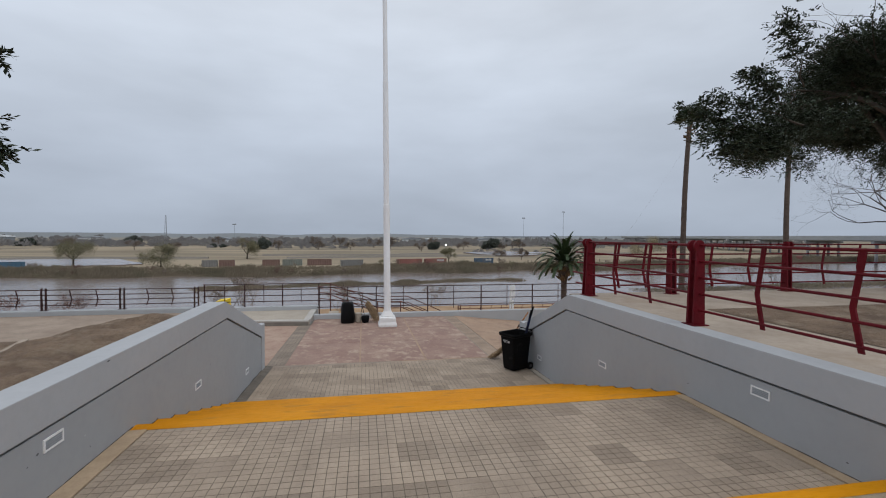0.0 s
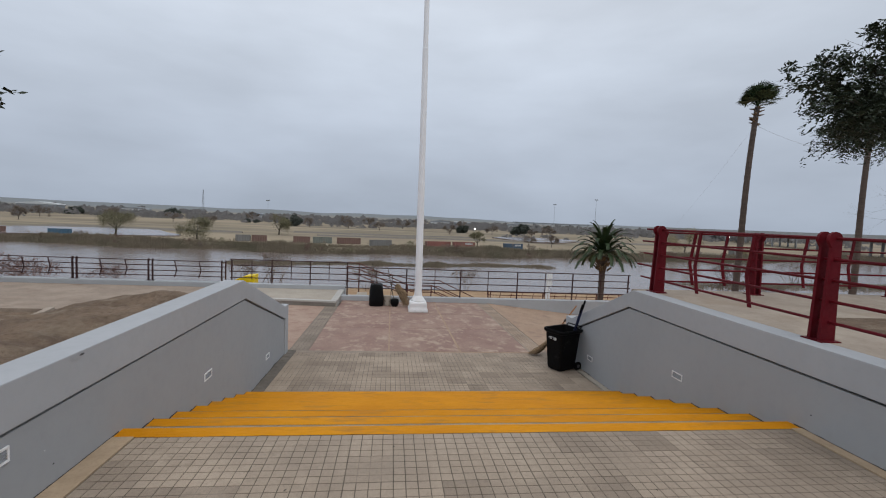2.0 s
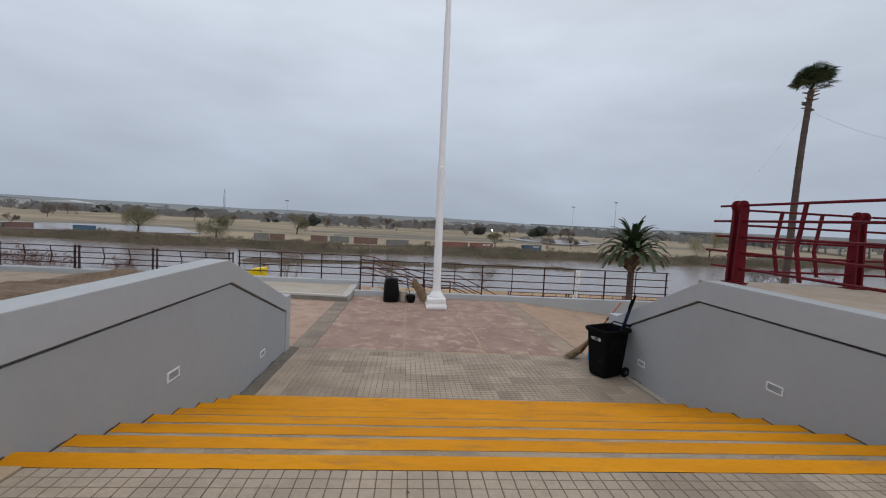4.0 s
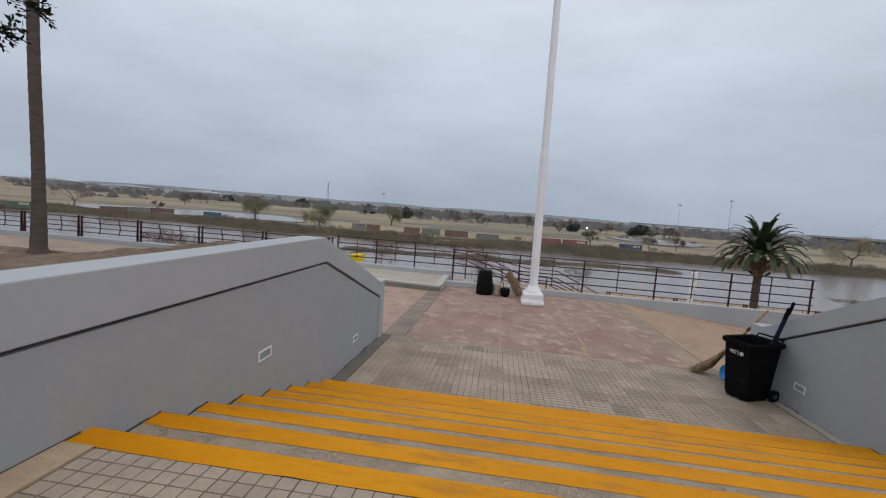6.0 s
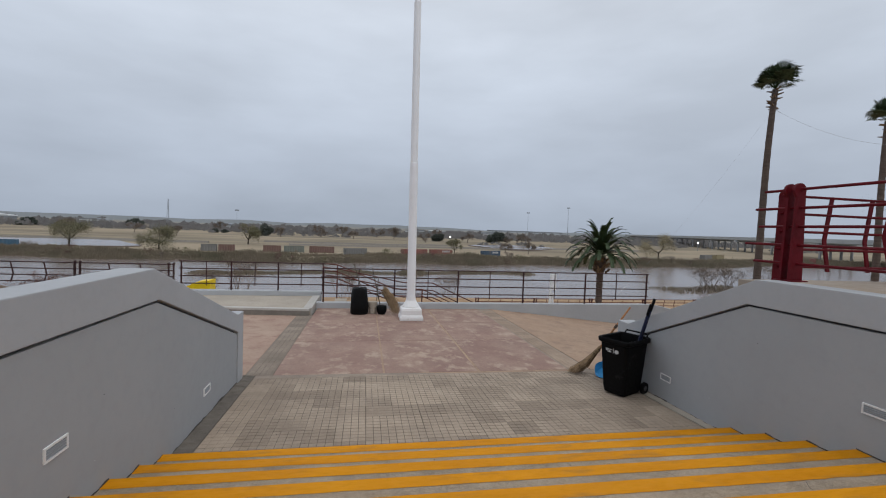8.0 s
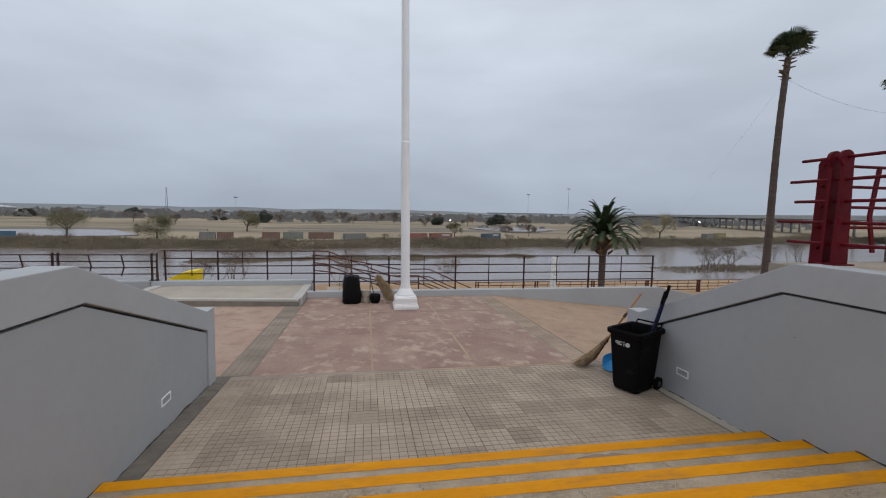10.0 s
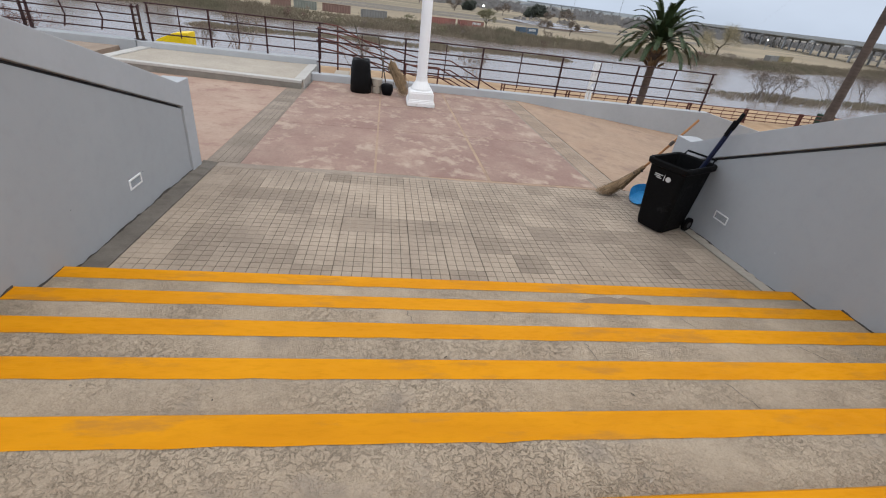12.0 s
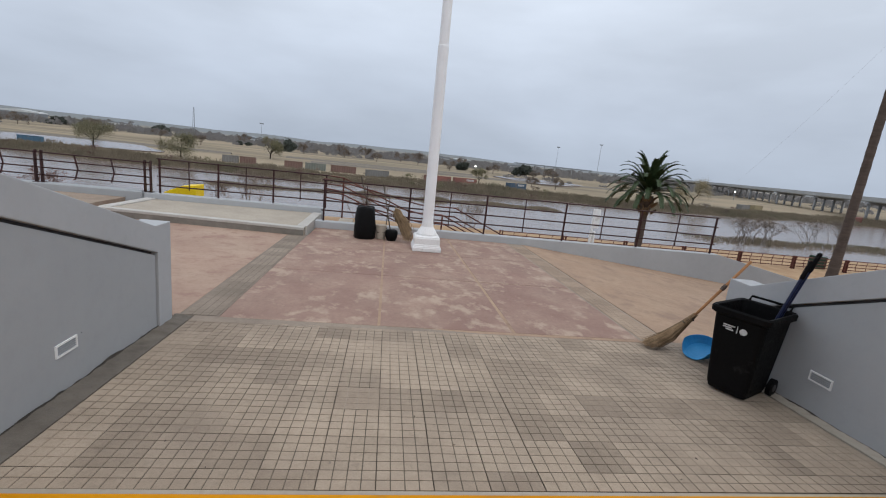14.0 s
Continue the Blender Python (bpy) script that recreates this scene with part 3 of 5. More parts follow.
def grime_shade(x, out, y0, y1, foot, seed, hi):
    """A ragged black line where a wall meets the floor: dirt, and contact shade painted along the steps."""
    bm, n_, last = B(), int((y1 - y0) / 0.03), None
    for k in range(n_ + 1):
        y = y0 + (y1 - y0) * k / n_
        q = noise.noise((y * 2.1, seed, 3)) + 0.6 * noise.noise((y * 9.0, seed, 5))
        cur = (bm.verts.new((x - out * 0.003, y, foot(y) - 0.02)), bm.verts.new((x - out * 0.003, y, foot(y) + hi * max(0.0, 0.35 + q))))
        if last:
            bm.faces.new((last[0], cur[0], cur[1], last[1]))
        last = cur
    tagged(part("trim_grime", bm, M["dirt_shade"]), "ragged black line of dirt and painted contact shade at the foot of the wall", "damp line", kind="structure")


grime_shade(XL, -1, LOW0, 12.3, lambda y: low_z(y) + 0.035, 2, 0.03)
grime_shade(XR, 1, LOW0, 12.0, lambda y: low_z(y) + 0.022, 6, 0.016)
# contact shade put in as dark strips where the treads meet the walls
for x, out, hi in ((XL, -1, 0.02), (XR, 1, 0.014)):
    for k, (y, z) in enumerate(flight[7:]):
        grime_shade(x, out, flight[6 + k][0], y - 0.02, lambda q, z=z: z + 0.012, 20 + k, hi)
grime_shade(XL, -1, 3.0, 5.5, lambda y: LAND + 0.014, 9, 0.012)
grime_shade(XR, 1, 3.0, 5.5, lambda y: LAND + 0.014, 11, 0.014)

# ---- lower landing and plaza ----
floor = thing("floor", "tiled landing and worn red plaza below the stairs", "floor")
floor["kind"] = "structure"


def slab(name, x0, y0, x1, y1, material, thick=0.25, lift=0.0, nx_=1, ny_=1, parent=None, label=""):
    """A floor slab that follows the fall of the plaza."""
    bm = B()
    top, bot = [], []
    for j in range(ny_ + 1):
        for i in range(nx_ + 1):
            x, y = x0 + (x1 - x0) * i / nx_, y0 + (y1 - y0) * j / ny_
            z = ramp_z(x, y) + lift
            top.append(bm.verts.new((x, y, z)))
            bot.append(bm.verts.new((x, y, z - thick)))
    w = nx_ + 1
    for j in range(ny_):
        for i in range(nx_):
            a, b, c, d = j * w + i, j * w + i + 1, (j + 1) * w + i + 1, (j + 1) * w + i
            bm.faces.new((top[a], top[b], top[c], top[d]))
            bm.faces.new((bot[d], bot[c], bot[b], bot[a]))
    for i in range(nx_):
        for a, b in ((i, i + 1), (ny_ * w + i + 1, ny_ * w + i)):
            bm.faces.new((bot[a], bot[b], top[b], top[a]))
    for j in range(ny_):
        for a, b in ((j * w + w, j * w), (j * w + nx_, j * w + w + nx_)):
            if a in range(len(top)) and b in range(len(top)):
                bm.faces.new((bot[a], bot[b], top[b], top[a]))
    return part(name, bm, material, parent or floor, label)


slab("landing_bed", XL, LOW0, XR, LOW1, M["groove_dust"], 0.4, -0.0050)
slab("edge_strip", -2.4, LOW0, 4.4, 9.464, M["concrete"], 0.2, 0.003, label="rough pale concrete strip")


def fillet(x_wall, x_out, rise, material, label, seed):
    """A rough mortar fillet between the wall and the tiles."""
    bm, n_ = B(), 60
    rows_ = []
    for k in range(n_ + 1):
        y = LOW0 + (LOW1 - 0.03 - LOW0) * k / n_
        z, q = low_z(y), noise.noise((k * 0.6, seed, 1))
        up_ = rise * (1 + 0.6 * q)
        rows_.append([bm.verts.new(p) for p in ((x_wall, y, z - 0.1), (x_wall, y, z + up_), (x_wall + (x_out - x_wall) * (0.35 + 0.1 * q), y, z + up_ * 0.75), (x_out + 0.008 * q, y, z + 0.004), (x_out + 0.008 * q, y, z - 0.1))])
    for r0, r1 in zip(rows_, rows_[1:]):
        for a in range(4):
            bm.faces.new((r0[a], r0[a + 1], r1[a + 1], r1[a]))
    part("fillet", bm, material, floor, label)


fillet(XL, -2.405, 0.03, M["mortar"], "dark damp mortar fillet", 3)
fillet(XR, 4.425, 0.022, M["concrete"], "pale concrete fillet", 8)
slab("edge_strip", -2.4, 12.40, 4.4, 12.585, M["strip_tile"], 0.2, 0.002, label="smooth worn concrete strip")
# worn red panels with narrow joints over a bed
slab("panel_bed", -2.1, 12.5, 3.75, 20.3, M["tan_floor"], 0.3, -0.004, 1, 3)
for i, (x0, x1) in enumerate(((-2.1, -0.07), (-0.03, 1.82), (1.88, 3.75))):
    for y0, y1 in ((12.59, 15.25), (15.27, 17.6), (17.62, 20.3)):
        slab("panel", x0, y0, x1, y1, M["red_floor"], 0.2, 0.0, 2, 3)
slab("strip_bed", 3.76, LOW1 + 0.006, 4.25, 20.3, M["strip_tile"], 0.2, -0.006, 1, 6)
slab("ramp", 4.86, 9.6, 14, LOW1 - 0.003, M["tan_floor"], 0.25, -0.003, 8, 3, label="tan concrete ramp falling away")
slab("ramp", 4.26, LOW1 + 0.006, 14, 20.3, M["tan_floor"], 0.25, 0.0, 8, 6, label="tan concrete ramp falling away")
slab("strip_bed", -2.6, LOW1 + 0.02, -2.11, 19.0, M["strip_tile"], 0.2, -0.006, 1, 6)
slab("side_floor", -8.1, LOW1 + 0.02, -2.61, 21.6, M["pink_floor"], 0.25, -0.012, 2, 4, label="tan and pink worn concrete")

# ---- low walls at the river side ----
low_wall = thing("wall_3", "low grey painted wall at the river edge", "wall")
low_wall["kind"] = "structure"
bm = B()
prism(bm, [(-2.15, -4.2), (18.0, -4.2), (18.0, -2.6), (11.2, -1.2), (-2.15, -1.2)], "y", 20.3, 20.62, 0.015)
part("wall_body", bm, M["coping_paint"], low_wall)
bm = B()
box(bm, -2.42, 19.1, -1.6, -2.155, 21.7, -1.16, 0.012)
part("wall_end", bm, M["pale_edge"], low_wall)
bm = B()
box(bm, -7.6, 21.75, -4.5, -2.12, 22.15, -1.02, 0.015)
part("wall_body", bm, M["coping_paint"], low_wall)
bm = B()
box(bm, -32, 21.7, -4.5, -7.62, 22.2, -1.0, 0.02)
part("wall_body", bm, M["wall_paint"], low_wall)

bm = B()
prism(bm, [(-7.55, 19.45), (-2.2, 18.9), (-2.2, 21.74), (-7.55, 21.74)], "z", -1.6, -1.19)
slab_ob = tagged(part("platform", bm, M["concrete"]), "low concrete platform with pale edges beside the plaza", "platform", kind="structure")
bm = B()
prism(bm, [(-7.6, 19.4), (-2.2, 18.84), (-2.2, 19.06), (-7.6, 19.62)], "z", -1.235, -1.165, 0.008)
part("kerb_edge", bm, M["pale_edge"], slab_ob, "pale painted edge")
bm = B()
prism(bm, [(-7.59, 19.41), (-2.21, 18.85), (-2.21, 19.05), (-7.59, 19.6)], "z", -1.6, -1.235)
part("kerb_face", bm, M["gutter"], slab_ob, "dark stained concrete face")
bm = B()
prism(bm, [(-7.62, 19.62), (-7.35, 19.6), (-7.2, 21.74), (-7.5, 21.74)], "z", -1.6, -1.16, 0.01)
part("kerb_edge", bm, M["pale_edge"], slab_ob, "pale painted edge")

# lower path on the left
bm = B()
prism(bm, [(-32, 18.6), (-16.2, 18.6), (-15.6, 16.7), (-8.1, 16.7), (-8.1, 21.7), (-32, 21.7)], "z", -1.9, -1.2)
tagged(part("path", bm, M["earthy"]), "pale beige concrete path along the river railing", "path", kind="structure")
bm = B()
prism(bm, [(-10.15, 13.4), (-9.98, 13.45), (-10.9, 16.68), (-11.1, 16.68)], "z", -1.7, -1.13, 0.01)
tagged(part("kerb", bm, M["dusty"]), "pale concrete kerb beside the earth heap", "kerb", kind="structure")


# ---- railings ----
def railing(label, a, b, posts, mids, z0, z1, rails, material, post_w=0.05, group=""):
    """A straight railing from a to b (x, y), posts and mid posts at distances along it."""
    d = Vector((b[0] - a[0], b[1] - a[1], 0))
    length, ang = d.length, math.degrees(math.atan2(d.y, d.x))
    t = thing("railing", label, "railing", (a[0], a[1], 0), ang, group)
    for s in posts:
        bm = B()
        box(bm, s - post_w / 2, -post_w / 2, z0, s + post_w / 2, post_w / 2, z1 + 0.015, 0.005)
        part("post", bm, material, t)
    for s in mids:
        bm = B()
        box(bm, s - 0.014, -0.014, z0 + 0.16, s + 0.014, 0.014, z1)
        part("baluster", bm, material, t)
    for z in rails:
        bm = B()
        tube(bm, [(-0.08, 0, z), (length + 0.08, 0, z)], 0.021, 8)
        part("rail", bm, material, t)
    return t


railing("dark red-brown steel railing on the low river wall", (-1.92, 20.46), (10.95, 20.46), (0, 2.55, 4.95, 7.55, 10.15, 12.85), (1.25, 3.8, 6.2, 8.85, 11.5), -1.2, 0.02, (0.02, -0.29, -0.59, -0.88), M["dark_steel"])
railing("dark red-brown steel railing on the low river wall", (-7.2, 21.95), (-2.05, 21.95), (0, 1.75, 3.45, 5.12), (0.87, 2.6, 4.3), -1.02, 0.06, (0.05, -0.22, -0.5, -0.78), M["dark_steel"])


def kink(bm, s, z0, z1, w, t):
    """A flat bar with a kink: leans out to mid height and back."""
    for (sa, za), (sb, zb) in (((s + 0.03, z1), (s - 0.06, z0 + (z1 - z0) * 0.42)), ((s - 0.06, z0 + (z1 - z0) * 0.42), (s + 0.035, z0))):
        prism(bm, [(sa - w, za), (sa + w, za), (sb + w, zb), (sb - w, zb)], "y", -t, t)


def twin_post(t, s, z0, z1, material, w0, w1, gap, thick):
    """Two upright plates, wide at the foot and rounded at the head, on a foot plate."""
    for sgn in (-1, 1):
        hr = w1 * 1.3
        prof = [(-w0, z0), (w0, z0), (w1, z1 - hr * 1.3)] + [(-w1 * 0.25 + hr * math.cos(a), z1 - hr + hr * math.sin(a)) for a in (radians(-12 + 228 * k / 14) for k in range(15))] + [(-w1 * 0.85, z1 - hr * 2.1)]
        bm = B()
        prism(bm, prof, "x", s + sgn * gap - thick, s + sgn * gap + thick)
        part("post_plate", bm, material, t)
    bm = B()
    box(bm, s - gap - 0.07, -w0 - 0.03, z0 - 0.001, s + gap + 0.07, w0 + 0.03, z0 + 0.014)
    part("foot_plate", bm, material, t)


def kinked_railing(label, a, b, posts, z0, z1, n_rails, material, per_bay=2, w0=0.12, w1=0.075, gap=0.06, thick=0.018, r=0.024, over=0.3, group=""):
    d = Vector((b[0] - a[0], b[1] - a[1], 0))
    length, ang = d.length, math.degrees(math.atan2(d.y, d.x))
    t = thing("railing", label, "railing", (a[0], a[1], 0), ang, group)
    for s in posts:
        twin_post(t, s, z0, z1, material, w0, w1, gap, thick)
    for s0, s1 in zip(posts, posts[1:]):
        for k in range(per_bay):
            bm = B()
            kink(bm, s0 + (s1 - s0) * (k + 1) / (per_bay + 1), z0 + 0.16, z1 - 0.06, 0.027 if z1 - z0 > 1.1 else 0.02, 0.012)
            part("baluster", bm, material, t)
    for k in range(n_rails):
        z = z1 - 0.075 - (z1 - z0 - 0.30) * k / (n_rails - 1)
        ext = over * (0.62, 0.8, 0.7, 1.0, 0.78)[k % 5]
        bm = B()
        tube(bm, [(-ext, 0, z), (length + ext, 0, z)], r, 8)
        part("rail", bm, material, t)
    return t


kinked_railing("glossy dark red steel railing with kinked balusters on the terrace edge", (4.94, 8.92), (4.68, -4.82), (0, 3.32, 6.65, 10.0, 13.4), TOP, 2.33, 5, M["red_steel"], w0=0.095, w1=0.066, gap=0.062, r=0.018, over=0.72, group="terrace railing")
kinked_railing("glossy dark red steel railing with kinked balusters on the terrace edge", (5.16, 9.22), (18.56, 9.5), (0, 2.12, 5.45, 8.9, 12.3), TOP - 0.06, 2.28, 5, M["red_steel"], w0=0.095, w1=0.066, gap=0.062, r=0.018, over=0.15, group="terrace railing")
kinked_railing("dark red-brown steel railing with kinked balusters by the river", (-7.55, 21.95), (-29.2, 21.95), tuple(3.09 * k for k in range(8)), -1.0, -0.02, 4, M["dark_steel"], w0=0.06, w1=0.05, gap=0.085, thick=0.015, r=0.02, over=0.1, group="river railing")
kinked_railing("rusty red-brown low steel railing on the sandy shore", (8.5, 38.5), (52.9, 38.5), tuple(4.94 * k for k in range(10)), terrain_z(20, 38.5), terrain_z(20, 38.5) + 1.09, 4, M["rust_steel"], per_bay=4, w0=0.10, w1=0.08, gap=0.10, thick=0.03, r=0.032, over=0.1, group="shore railing")

# ---- flagpole ----
pole = thing("flagpole", "tall white painted steel flagpole on a square concrete base", "flagpole", (1.03, 18.25, low_z(18.25)))
pole.matrix_basis = pose(1.03, 18.25, low_z(18.25), 0, -0.55, 0)
bm = B()
prof = [(0.37, 0.0), (0.37, 0.12), (0.33, 0.17), (0.33, 0.36), (0.29, 0.40)]
rings = [[bm.verts.new((sx * r, sy * r, z)) for sx, sy in ((-1, -1), (1, -1), (1, 1), (-1, 1))] for r, z in prof]
for r0, r1 in zip(rings, rings[1:]):
    for k in range(4):
        bm.faces.new((r0[k], r0[(k + 1) % 4], r1[(k + 1) % 4], r1[k]))
bm.faces.new(rings[-1])
bm.faces.new(list(reversed(rings[0])))
bmesh.ops.bevel(bm, geom=list(bm.edges), offset=0.02, segments=2, affect="EDGES")
part("base", bm, M["white"], pole, "white painted chipped concrete base")
bm = B()
tube(bm, [(0, 0, 0.38), (0, 0, 0.44), (0, 0, 0.62), (0, 0, 0.74)], [0.27, 0.27, 0.16, 0.145], 28)
part("collar", bm, M["white"], pole)
bm = B()
tube(bm, [(0, 0, 0.6), (0, 0, 5.0), (0, 0, 5.02), (0, 0, 10.0), (0, 0, 10.02), (0, 0, 17.5)], [0.138, 0.13, 0.118, 0.11, 0.095, 0.08], 40)
part("mast", bm, M["mast_white"], pole)

# ---- wheelie bin with broom, dustpan ----
BIN_X, BIN_Y = 4.07, 11.13
bz = low_z(BIN_Y)
bin_ob = thing("wheelie_bin", "black plastic wheeled bin standing open against the grey wall", "bin", (BIN_X, BIN_Y, bz), -64)
bin_ob.scale = (1.09, 1.09, 1.0)
bm = B()


def rect_ring(bm, w, d, z, y0=0.0, r=0.05, n=4):
    pts = []
    for cx, cy, a0 in ((w - r, d - r, 0), (-w + r, d - r, 90), (-w + r, -d + r, 180), (w - r, -d + r, 270)):
        for k in range(n + 1):
            a = radians(a0 + 90 * k / n)
            pts.append(bm.verts.new((cx + r * math.cos(a), cy + y0 + r * math.sin(a), z)))
    return pts


def skin(bm, rings, cap0=True, cap1=False):
    for r0, r1 in zip(rings, rings[1:]):
        for k in range(len(r0)):
            bm.faces.new((r0[k], r0[(k + 1) % len(r0)], r1[(k + 1) % len(r0)], r1[k]))
    if cap0:
        bm.faces.new(list(reversed(rings[0])))
    if cap1:
        bm.faces.new(rings[-1])


skin(bm, [rect_ring(bm, 0.18, 0.235, 0.03), rect_ring(bm, 0.195, 0.25, 0.10), rect_ring(bm, 0.24, 0.305, 0.92), rect_ring(bm, 0.23, 0.293, 0.92), rect_ring(bm, 0.175, 0.225, 0.14)], True, True)
part("body", bm, M["black_plastic"], bin_ob, smooth=False)
bm = B()
skin(bm, [rect_ring(bm, 0.244, 0.309, 0.90, 0, 0.06), rect_ring(bm, 0.274, 0.338, 0.925, 0, 0.06), rect_ring(bm, 0.278, 0.342, 0.98, 0, 0.06), rect_ring(bm, 0.265, 0.33, 1.0, 0, 0.06), rect_ring(bm, 0.238, 0.303, 0.99, 0, 0.05), rect_ring(bm, 0.228, 0.291, 0.90, 0, 0.05)], False, False)
part("rim", bm, M["black_plastic"], bin_ob)
for sx in (-1, 1):
    bm = B()
    tube(bm, [(sx * 0.20, 0.27, 0.10), (sx * 0.205, 0.27, 0.10), (sx * 0.247, 0.27, 0.10), (sx * 0.252, 0.27, 0.10)], [0.06, 0.10, 0.10, 0.06], 16)
    wheel = part("wheel", bm, M["black_plastic"], bin_ob, "black rubber wheel")
    bm = B()
    tube(bm, [(sx * 0.249, 0.27, 0.10), (sx * 0.257, 0.27, 0.10)], [0.05, 0.035], 12)
    part("hub", bm, M["groove"], wheel, "dark grey wheel hub")
bm = B()
tube(bm, [(-0.19, 0.32, 0.99), (-0.19, 0.37, 1.04), (0.19, 0.37, 1.04), (0.19, 0.32, 0.99)], 0.014, 8)
part("grab_bar", bm, M["black_plastic"], bin_ob)
bm = B()
for k, (a, b) in enumerate(((-0.13, -0.02), (-0.13, -0.05), (-0.10, -0.03))):
    z = 0.80 - k * 0.022
    box(bm, a, -0.304, z, b, -0.28, z + 0.012)
tube(bm, [(0.06, -0.3035, 0.78), (0.06, -0.28, 0.78)], 0.034, 14)
box(bm, 0.0, -0.3035, 0.745, 0.006, -0.28, 0.825)
part("printed_mark", bm, M["print_white"], bin_ob, "white printed mark")

broom = thing("straw_broom", "old straw broom with a wooden handle leaning on the bin", "broom")
g0, g1, g2 = Vector((3.63, 12.34, low_z(12.34) + 0.012)), Vector((4.20, 12.235, -0.76)), Vector((4.80, 12.125, 0.15))
bm = B()
tube(bm, [g1, g1.lerp(g2, 0.5), g2], [0.018, 0.019, 0.018], 10)
part("handle", bm, M["wood"], broom, "orange-brown wooden handle")
bv, bf = [], []
rnd = random.Random(4)
for k in range(560):
    lane = rnd.uniform(-1, 1)
    o = Vector((rnd.gauss(0, 0.012), lane * 0.02, rnd.gauss(0, 0.012)))
    s = g1.lerp(g2, rnd.uniform(-0.02, 0.10)) + o
    tip = g0 + Vector((rnd.uniform(-0.03, 0.16) + 0.05 * abs(lane), lane * 0.13 + rnd.gauss(0, 0.015), abs(rnd.gauss(0, 0.012))))
    mid = s.lerp(tip, 0.55) + Vector((0.02, lane * 0.015, -0.045 + rnd.gauss(0, 0.012)))
    wv = Vector((0.003, 0.0045, 0.003))
    i0 = len(bv)
    bv += [s - wv, s + wv, mid - wv, mid + wv, tip]
    bf += [(i0, i0 + 1, i0 + 3, i0 + 2), (i0 + 2, i0 + 3, i0 + 4)]
fast_mesh("bristles", [tuple(v) for v in bv], bf, M["straw"], broom)["kind"] = "stuff"
bm = B()
for q in (-0.06, 0.02, 0.10):
    tube(bm, [g1.lerp(g0, q), g1.lerp(g0, q + 0.03)], [0.034, 0.036], 10)
part("binding", bm, M["oak_bark"], broom, "dark twine binding")
bm = B()
k0, k1 = g1.lerp(g2, 0.52), g1.lerp(g2, 0.60)
tube(bm, [k0, k0.lerp(k1, 0.5), k1], [0.026, 0.03, 0.024], 8)
part("tape", bm, M["bark"], broom, "brown tape wrapped round the handle")

pan = thing("dustpan", "blue plastic long-handled dustpan on the tiles behind the bin", "dustpan", (4.27, 12.10, low_z(12.10)), -20)
bm = B()
rings = []
for sc_, z_ in ((0.0, 0.010), (0.6, 0.010), (0.86, 0.016), (0.98, 0.06), (1.06, 0.115)):
    ring_ = []
    for k in range(28):
        a = 2 * math.pi * k / 28
        front = smooth(0.25, 0.95, -math.sin(a))
        ring_.append(bm.verts.new((0.185 * sc_ * math.cos(a), 0.145 * sc_ * math.sin(a) * (1 + 0.12 * front), 0.006 + (z_ - 0.006) * (1 - 0.86 * front))))
    rings.append(ring_)
for r0, r1 in zip(rings[1:], rings[2:]):
    for k in range(28):
        bm.faces.new((r0[k], r0[(k + 1) % 28], r1[(k + 1) % 28], r1[k]))
bmesh.ops.delete(bm, geom=rings[0], context="VERTS")
bm.faces.new(rings[1])
bmesh.ops.solidify(bm, geom=list(bm.faces), thickness=0.004)
part("scoop", bm, M["blue_plastic"], pan)
pan.matrix_basis = pose(4.315, 12.03, low_z(12.03) + 0.085, 24, 0, -80) @ Matrix.Diagonal((1.2, 1.3, 1.2, 1.0))

mop = thing("mop", "dark blue mop handles standing in the black bin", "mop")
for k, (a, b) in enumerate((((4.2, 11.18, -1.0), (4.49, 10.96, 0.50)), ((4.12, 11.12, -1.0), (4.45, 10.99, 0.40)))):
    bm = B()
    tube(bm, [a, b], [0.018, 0.019], 8)
    stick = part("handle", bm, M["navy_handle"], mop)
    bm = B()
    va, vb = Vector(a), Vector(b)
    tube(bm, [va.lerp(vb, 0.86), va.lerp(vb, 0.875), va.lerp(vb, 1.0), va.lerp(vb, 1.008)], [0.02, 0.025, 0.024, 0.014], 8)
    part("grip", bm, M["black_plastic"], stick, "black rubber grip")

# ---- rubbish by the flagpole ----
sack = thing("rubbish_sack", "black plastic tub with a bag, standing by the low wall", "rubbish sack", (-0.62, 19.25, low_z(19.25)))
bm = B()
ringsz = [(0.27, 0.0), (0.30, 0.03), (0.295, 0.3), (0.275, 0.6), (0.245, 0.82), (0.225, 0.875), (0.19, 0.89), (0.03, 0.885)]
rings = []
for r, z in ringsz:
    rings.append([bm.verts.new((r * math.cos(a) * (1 + 0.05 * math.sin(5 * a + z * 7)), r * math.sin(a) * (1 + 0.05 * math.cos(4 * a + z * 5)), z + 0.015 * math.sin(3 * a))) for a in (2 * math.pi * k / 24 for k in range(24))])
skin(bm, rings, True, True)
part("bag", bm, M["black_bag"], sack, smooth=True)
bucket = thing("paint_bucket", "pale dirty bucket standing beside the black bag", "bucket", (-0.17, 19.3, low_z(19.3)))
bm = B()
tube(bm, [(0, 0, 0), (0, 0, 0.02), (0, 0, 0.38), (0, 0, 0.40)], [0.12, 0.13, 0.16, 0.165], 16)
part("pail", bm, M["concrete"], bucket)
bm = B()
tube(bm, [(0.16, 0, 0.32), (0.1, -0.13, 0.20), (-0.1, -0.13, 0.20), (-0.16, 0, 0.32)], 0.008, 6)
part("bail", bm, M["dark_steel"], bucket)
pot = thing("black_pot", "small round black bucket by the flagpole", "bucket", (0.13, 19.15, low_z(19.15)))
bm = B()
